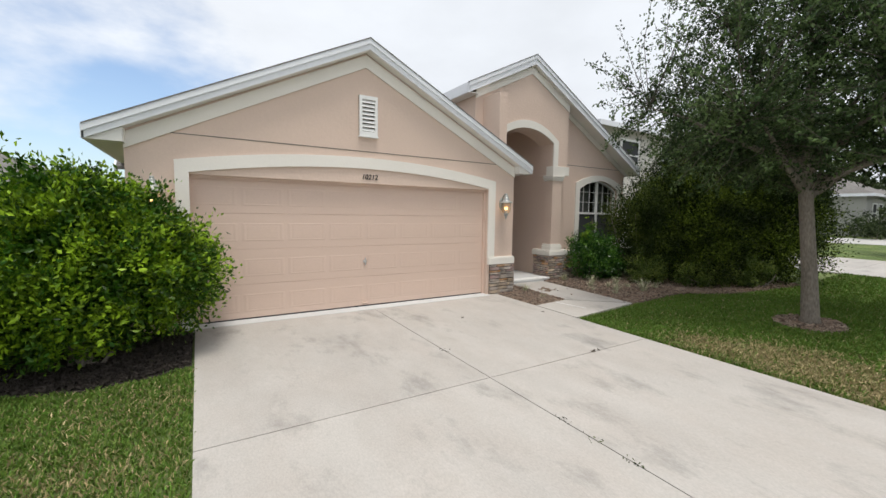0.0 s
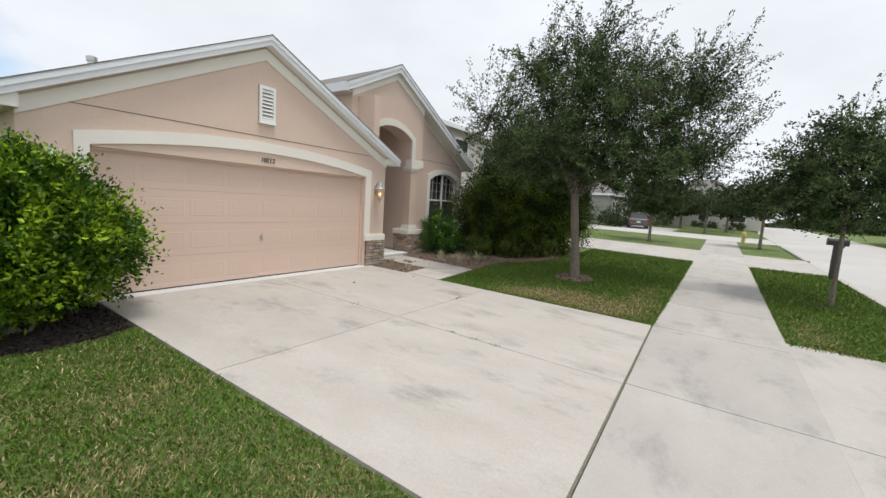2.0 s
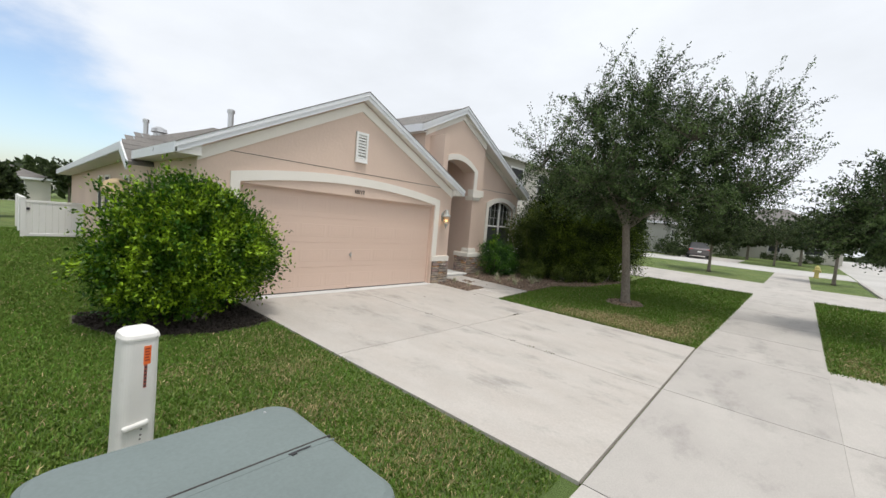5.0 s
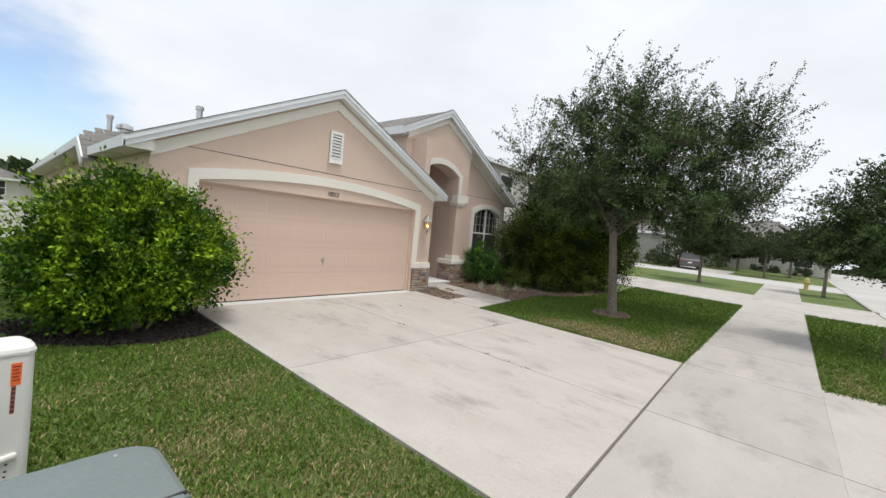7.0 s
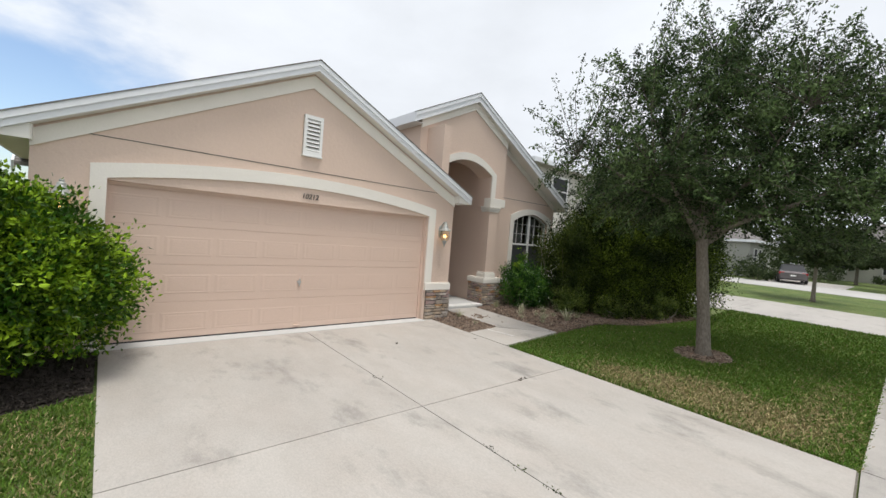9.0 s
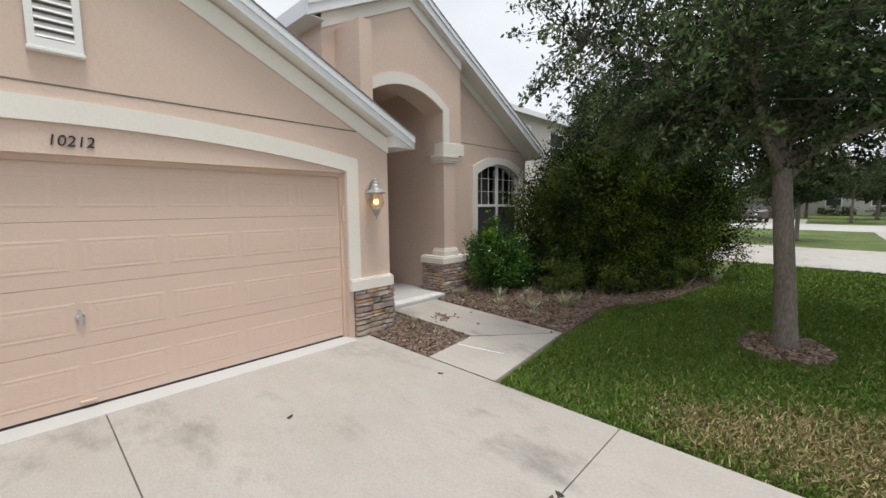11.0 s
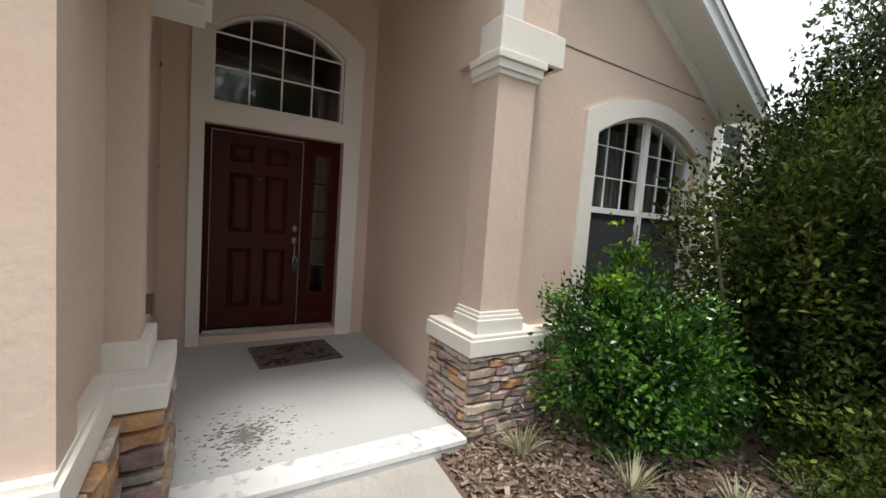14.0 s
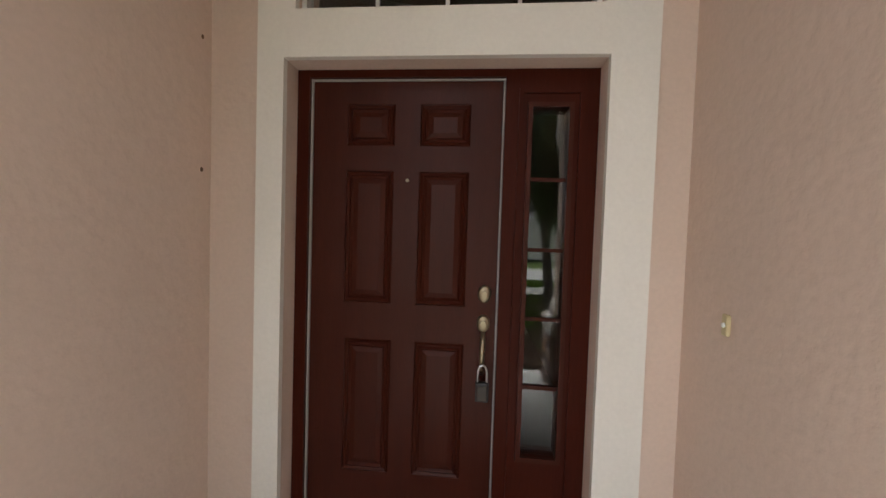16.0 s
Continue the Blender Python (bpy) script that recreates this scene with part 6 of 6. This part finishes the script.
grass(LEFT_LAWN, 5200, "lawn_grass", 0.038, 62, [(-1.0, 2.3, 0.9, 0.35, 0.5), (-0.4, 1.3, 0.6, 0.5, 0.5), (-1.4, 1.5, 0.7, 0.5, 0.4), (-0.5, 3.2, 0.5, 0.4, 0.45), (-0.3, 4.2, 0.6, 0.4, 0.3), (-1.3, 3.6, 0.8, 0.25, 0.3)])
grass(VERGE, 2200, "lawn_grass", 0.05, 63, [(6.6, -1.7, 1.0, 0.3, 0.5)])
grass(VERGE_L, 900, "lawn_grass", 0.05, 64)


# ---- neighbours ----
def hip_house(at, w, d, eave, ridge, wall_m, label, windows=(), garage=None):
    """A plain house with a hipped roof; its front faces -y. windows: (x, z, w, h) on the front; side: on the -x side."""
    x, y = at
    z = float(gz(x + w / 2, y)) - 0.05
    h = thing("house", (x, y, z), label, "house", "neighbour houses")
    part("wall", boxed(0, w, 0, d, 0, eave), wall_m, h)
    o = 0.45
    bm = bmesh.new()
    k = min(w, d) / 2 + o
    e = [bm.verts.new(p) for p in ((-o, -o, eave), (w + o, -o, eave), (w + o, d + o, eave), (-o, d + o, eave))]
    if w >= d:
        t = [bm.verts.new((-o + k, d / 2, ridge)), bm.verts.new((w + o - k, d / 2, ridge))]
        fs = ((e[0], e[1], t[1], t[0]), (e[1], e[2], t[1]), (e[2], e[3], t[0], t[1]), (e[3], e[0], t[0]))
    else:
        t = [bm.verts.new((w / 2, -o + k, ridge)), bm.verts.new((w / 2, d + o - k, ridge))]
        fs = ((e[0], e[1], t[0]), (e[1], e[2], t[1], t[0]), (e[2], e[3], t[1]), (e[3], e[0], t[0], t[1]))
    for f in fs:
        bm.faces.new(f)
    bm.faces.new(e)
    part("roof", bm, SHINGLE, h)
    bm = bmesh.new()
    plate(bm, [(-o - 0.02, -o - 0.02), (w + o + 0.02, -o - 0.02), (w + o + 0.02, d + o + 0.02), (-o - 0.02, d + o + 0.02)], [[(-o, -o), (w + o, -o), (w + o, d + o), (-o, d + o)]], lambda u, v, dd: (u, v, eave + 0.02 - dd), 0.2)
    part("fascia", bm, FASCIA, h)
    for side_, a, zz, ww, hh in windows:
        if side_ == "front":
            wd = part("window", boxed(a, a + ww, -0.02, 0.03, zz, zz + hh), SCREEN, h)
            bm = bmesh.new()
            plate(bm, [(a - 0.09, zz - 0.09), (a + ww + 0.09, zz - 0.09), (a + ww + 0.09, zz + hh + 0.09), (a - 0.09, zz + hh + 0.09)], [[(a, zz), (a + ww, zz), (a + ww, zz + hh), (a, zz + hh)]], fy(-0.05), 0.06)
            part("frame", bm, WHITE, wd)
            part("rail", boxed(a, a + ww, -0.04, -0.015, zz + hh / 2 - 0.03, zz + hh / 2 + 0.03), WHITE, wd)
        else:
            wd = part("window", boxed(-0.02, 0.03, a, a + ww, zz, zz + hh), SCREEN, h)
            bm = bmesh.new()
            plate(bm, [(a - 0.09, zz - 0.09), (a + ww + 0.09, zz - 0.09), (a + ww + 0.09, zz + hh + 0.09), (a - 0.09, zz + hh + 0.09)], [[(a, zz), (a + ww, zz), (a + ww, zz + hh), (a, zz + hh)]], fx(-0.05), 0.06)
            part("frame", bm, WHITE, wd)
            part("rail", boxed(-0.04, -0.015, a, a + ww, zz + hh / 2 - 0.03, zz + hh / 2 + 0.03), WHITE, wd)
    if garage:
        a, ww, hh = garage
        gd = part("garage_door", boxed(a, a + ww, -0.03, 0.02, 0, hh), WHITE, h)
        for k2 in range(1, 4):
            part("groove", boxed(a, a + ww, -0.034, -0.029, hh * k2 / 4 - 0.01, hh * k2 / 4 + 0.01), GREYWALL, gd)
    return h


hip_house((14.6, 11.5), 10.4, 13.0, 5.35, 6.9, PALEWALL, "pale grey two-storey neighbour house with a shingle hip roof", [("side", 1.5, 0.9, 1.2, 1.3), ("front", 7.5, 0.9, 1.5, 1.3), ("front", 1.6, 3.6, 1.2, 1.2), ("front", 4.6, 3.6, 1.2, 1.2), ("front", 7.6, 3.6, 1.2, 1.2), ("side", 1.6, 3.6, 1.2, 1.2), ("side", 6.0, 3.6, 1.2, 1.2)], (0.6, 4.9, 2.1))
hip_house((40.5, 9.0), 11, 10, 3.0, 5.6, GREYWALL, "grey-green neighbour house down the street", [("front", 1.5, 1.0, 0.9, 1.3), ("front", 3.0, 1.0, 0.9, 1.3), ("side", 2.0, 1.0, 0.9, 1.3), ("side", 3.6, 1.0, 0.9, 1.3)], (5.0, 4.9, 2.1))
hip_house((55, -4), 10, 12, 3.0, 6.0, PALEWALL, "white neighbour house at the end of the street", [("side", 1.5, 0.9, 1.5, 1.3), ("side", 5.0, 0.9, 1.0, 1.3), ("side", 8.5, 0.9, 1.5, 1.3)])
hip_house((40, -24), 12, 11, 3.0, 6.0, YELLOW, "cream neighbour house across the street", [("side", 2, 0.9, 1.4, 1.3), ("side", 6, 0.9, 1.4, 1.3)])
hip_house((-13.2, 23.0), 9.8, 12, 2.35, 4.4, YELLOW, "yellow stucco neighbour house with a brown shingle roof", [("front", 6.2, 0.9, 1.2, 1.2)])
hip_house((-7.5, 62), 9, 10, 2.6, 4.4, PALEWALL, "white neighbour house beyond the back gardens", [("front", 2.0, 0.9, 1.4, 1.4), ("front", 5.5, 0.9, 1.4, 1.4)])
hip_house((5, 47), 10, 10, 2.9, 5.2, PALEWALL, "white neighbour house beyond the back gardens", [("front", 2.0, 0.9, 1.4, 1.4)])
for x in (5.0, 18.0, -12.0):
    hip_house((x, -27), 10, 10, 3.0, 5.4, PALEWALL, "pale neighbour house across the street", [("front", 2.0, 0.9, 1.4, 1.4)])

# white vinyl fence beside the house
fence = thing("vinyl_fence", (-2.05, 18.1, 0.0), "white vinyl privacy fence with a gate beside the house", "fence")
for k in range(9):
    part("board", boxed(0.06 + 0.158 * k, 0.06 + 0.158 * k + 0.154, -0.012, 0.012, 0.06, 1.14), WHITE, fence)
part("rail", boxed(0.05, 1.49, -0.03, 0.03, 1.12, 1.20, bevel=0.008), WHITE, fence)
part("rail", boxed(0.05, 1.49, -0.03, 0.03, 0.02, 0.12, bevel=0.008), WHITE, fence)
for y in (0.0, 2.4, 4.8):
    part("post", boxed(-0.06, 0.06, -0.06 + y, 0.06 + y, 0.0, 1.26), WHITE, fence)
    part("post_cap", loft(bmesh.new(), [[(sx * s, sy * s + y, z) for sx, sy in ((-1, -1), (1, -1), (1, 1), (-1, 1))] for s, z in ((0.072, 1.26), (0.072, 1.28), (0.01, 1.32))]), WHITE, fence)
for y in (0.06, 2.46):
    part("side_panel", boxed(-0.015, 0.015, y, y + 2.28, 0.05, 1.19), WHITE, fence)
part("latch", boxed(0.08, 0.16, -0.05, -0.012, 0.88, 0.96, bevel=0.006), BLACK, fence, "black gate latch")
part("gate_frame", boxed(0.10, 0.14, -0.03, -0.012, 0.08, 1.14), WHITE, fence)

# mailbox, hydrant, parked car
mx, my = 14.9, -3.2
mail = thing("mailbox", (mx, my, float(gz(mx, my)) - 0.03), "black mailbox on a slim dark post at the kerb", "mailbox")
part("post", boxed(-0.045, 0.045, -0.045, 0.045, 0, 1.05), DARKMETAL, mail)
bm = bmesh.new()
prof = [(-0.09, 0.0), (0.09, 0.0), (0.09, 0.12)] + arc(0, 0.12, 0.09, 0.09, 0, 180, 8)[1:]
plate(bm, [(u, v + 1.05) for u, v in prof], [], lambda u, v, d: (u, -0.28 + d, v), 0.48)
part("box", bm, BLACK, mail)
part("flag", boxed(0.092, 0.10, -0.1, -0.02, 1.12, 1.26), TAIL, mail, "red flag")
part("brace", tube(bmesh.new(), [(0, 0, 0.75), (0, -0.2, 1.04)], [0.02, 0.02], 6), DARKMETAL, mail)
hx, hy = 30.4, -1.6
hyd = thing("fire_hydrant", (hx, hy, float(gz(hx, hy)) - 0.03), "yellow fire hydrant on the corner lawn", "fire hydrant")
part("barrel", lathe(bmesh.new(), [(0.16, 0), (0.16, 0.04), (0.11, 0.05), (0.10, 0.45), (0.15, 0.47), (0.15, 0.51), (0.12, 0.54), (0.13, 0.60), (0.10, 0.68), (0.04, 0.72), (0.03, 0.77)], n=16), HYDRANT, hyd)
for a in (0, 90, 180):
    part("nozzle", lathe(bmesh.new(), [(0.05, 0.08), (0.05, 0.15), (0.06, 0.15), (0.06, 0.19), (0.02, 0.2)], n=12), HYDRANT, hyd).matrix_basis = pose(0, 0, 0.40, 90, 0, a)
cxp, cyp = 38.8, 6.0
car = thing("parked_car", (cxp, cyp, float(gz(cxp, cyp)) - 0.012), "dark maroon sedan parked on the far driveway", "car")
body = []
for y, w, zt, zb in ((-2.2, 0.78, 0.78, 0.35), (-2.1, 0.86, 0.92, 0.28), (-1.5, 0.9, 0.98, 0.24), (0, 0.91, 0.96, 0.22), (1.4, 0.9, 0.90, 0.24), (2.1, 0.84, 0.76, 0.28), (2.25, 0.74, 0.6, 0.35)):
    body.append([(w * 0.96, y, zb), (w, y, zb + 0.15), (w, y, zt - 0.14), (w * 0.9, y, zt), (-w * 0.9, y, zt), (-w, y, zt - 0.14), (-w, y, zb + 0.15), (-w * 0.96, y, zb)])
part("body", loft(bmesh.new(), body), SILVERCAR, car)
cabin = []
for y, w, z in ((-1.7, 0.78, 0.95), (-0.95, 0.68, 1.40), (0.1, 0.68, 1.44), (1.05, 0.78, 0.95)):
    cabin.append([(w, y, 0.93), (w * 0.97, y, max(0.94, z - 0.08)), (w * 0.82, y, z), (-w * 0.82, y, z), (-w * 0.97, y, max(0.94, z - 0.08)), (-w, y, 0.93)])
part("cabin", loft(bmesh.new(), cabin), SCREEN, car, "dark car glass")
part("roof", boxed(-0.56, 0.56, -0.95, 0.12, 1.42, 1.455, bevel=0.015), SILVERCAR, car)
for sx in (-1, 1):
    part("tail_light", boxed(*sorted((sx * 0.5, sx * 0.84)), -2.19, -2.08, 0.68, 0.84, bevel=0.02), TAIL, car, "red tail light")
    for y in (-1.35, 1.35):
        wh = part("wheel", lathe(bmesh.new(), [(0.2, -0.1), (0.31, -0.1), (0.33, -0.06), (0.33, 0.06), (0.31, 0.1), (0.2, 0.1)], n=20), TYRE, car)
        wh.matrix_basis = pose(sx * 0.82, y, 0.33, 0, 90)
        part("rim", lathe(bmesh.new(), [(0.2, -0.105), (0.2, 0.105), (0.05, 0.11)], n=16), STEEL, wh)
part("number_plate", boxed(-0.16, 0.16, -2.225, -2.19, 0.55, 0.66), WHITE, car)
car.rotation_euler = (0, 0, radians(-78))
car.scale = (0.92, 0.92, 0.92)

# litter and weeds on the drive, and the pale strip across the front walk
strip = thing("joint_strip", (5.80, 5.03, float(gz(5.8, 5.0)) + 0.001), "thin white strip lying across the concrete front walk", "joint strip")
part("strip", boxed(-0.012, 0.012, -0.30, 0.30, 0.0, 0.006, bevel=0.002), WHITE, strip)
strip.rotation_euler = (0, 0, radians(9))
LITTER = mat("dead_leaf", (0.075, 0.06, 0.045), 0.8, vary=0.4, grain=0.2, scale=80)
for x, y, a in ((4.20, 3.28, 10), (4.27, 3.26, 80), (4.15, 3.25, 140), (6.58, 6.05, 30), (6.69, 6.20, 75), (6.92, 6.09, 10), (6.90, 4.72, 50), (3.6, 5.2, 20), (5.0, 4.9, 120)):
    lf = part("dead_leaf", loft(bmesh.new(), [[(0.032 * u * w, 0.014 * v * w, z + 0.010 * u * u) for u, v in ((-1, 0), (-0.4, -1), (0.5, -0.9), (1, 0), (0.5, 0.9), (-0.4, 1))] for w, z in ((0.96, 0.0), (1.0, 0.004))]), LITTER)
    lf.matrix_basis = pose(x, y, float(gz(x, y)) + 0.002, 0, 0, a)
    tagged(lf, "curled dark dead leaf on the concrete", "dead leaf", "fallen leaves on the concrete")
rngw = np.random.default_rng(90)
wx = np.concatenate([rngw.normal(c, 0.022, 14) for c in (2.615, 2.62, 2.618, 2.62)])
wy = np.concatenate([rngw.normal(c, 0.045, 14) for c in (2.33, 2.0, 1.72, 4.1)])
weeds = leaf_cloud("joint_weeds", np.stack([wx, wy, gz(wx, wy) + rngw.uniform(0.001, 0.015, len(wx))], 1), 0.026, 0.010, LEAF_DARK, None, rngw, 0.5)
tagged(weeds, "low dark weeds growing in the driveway joint", "weeds", kind="stuff")
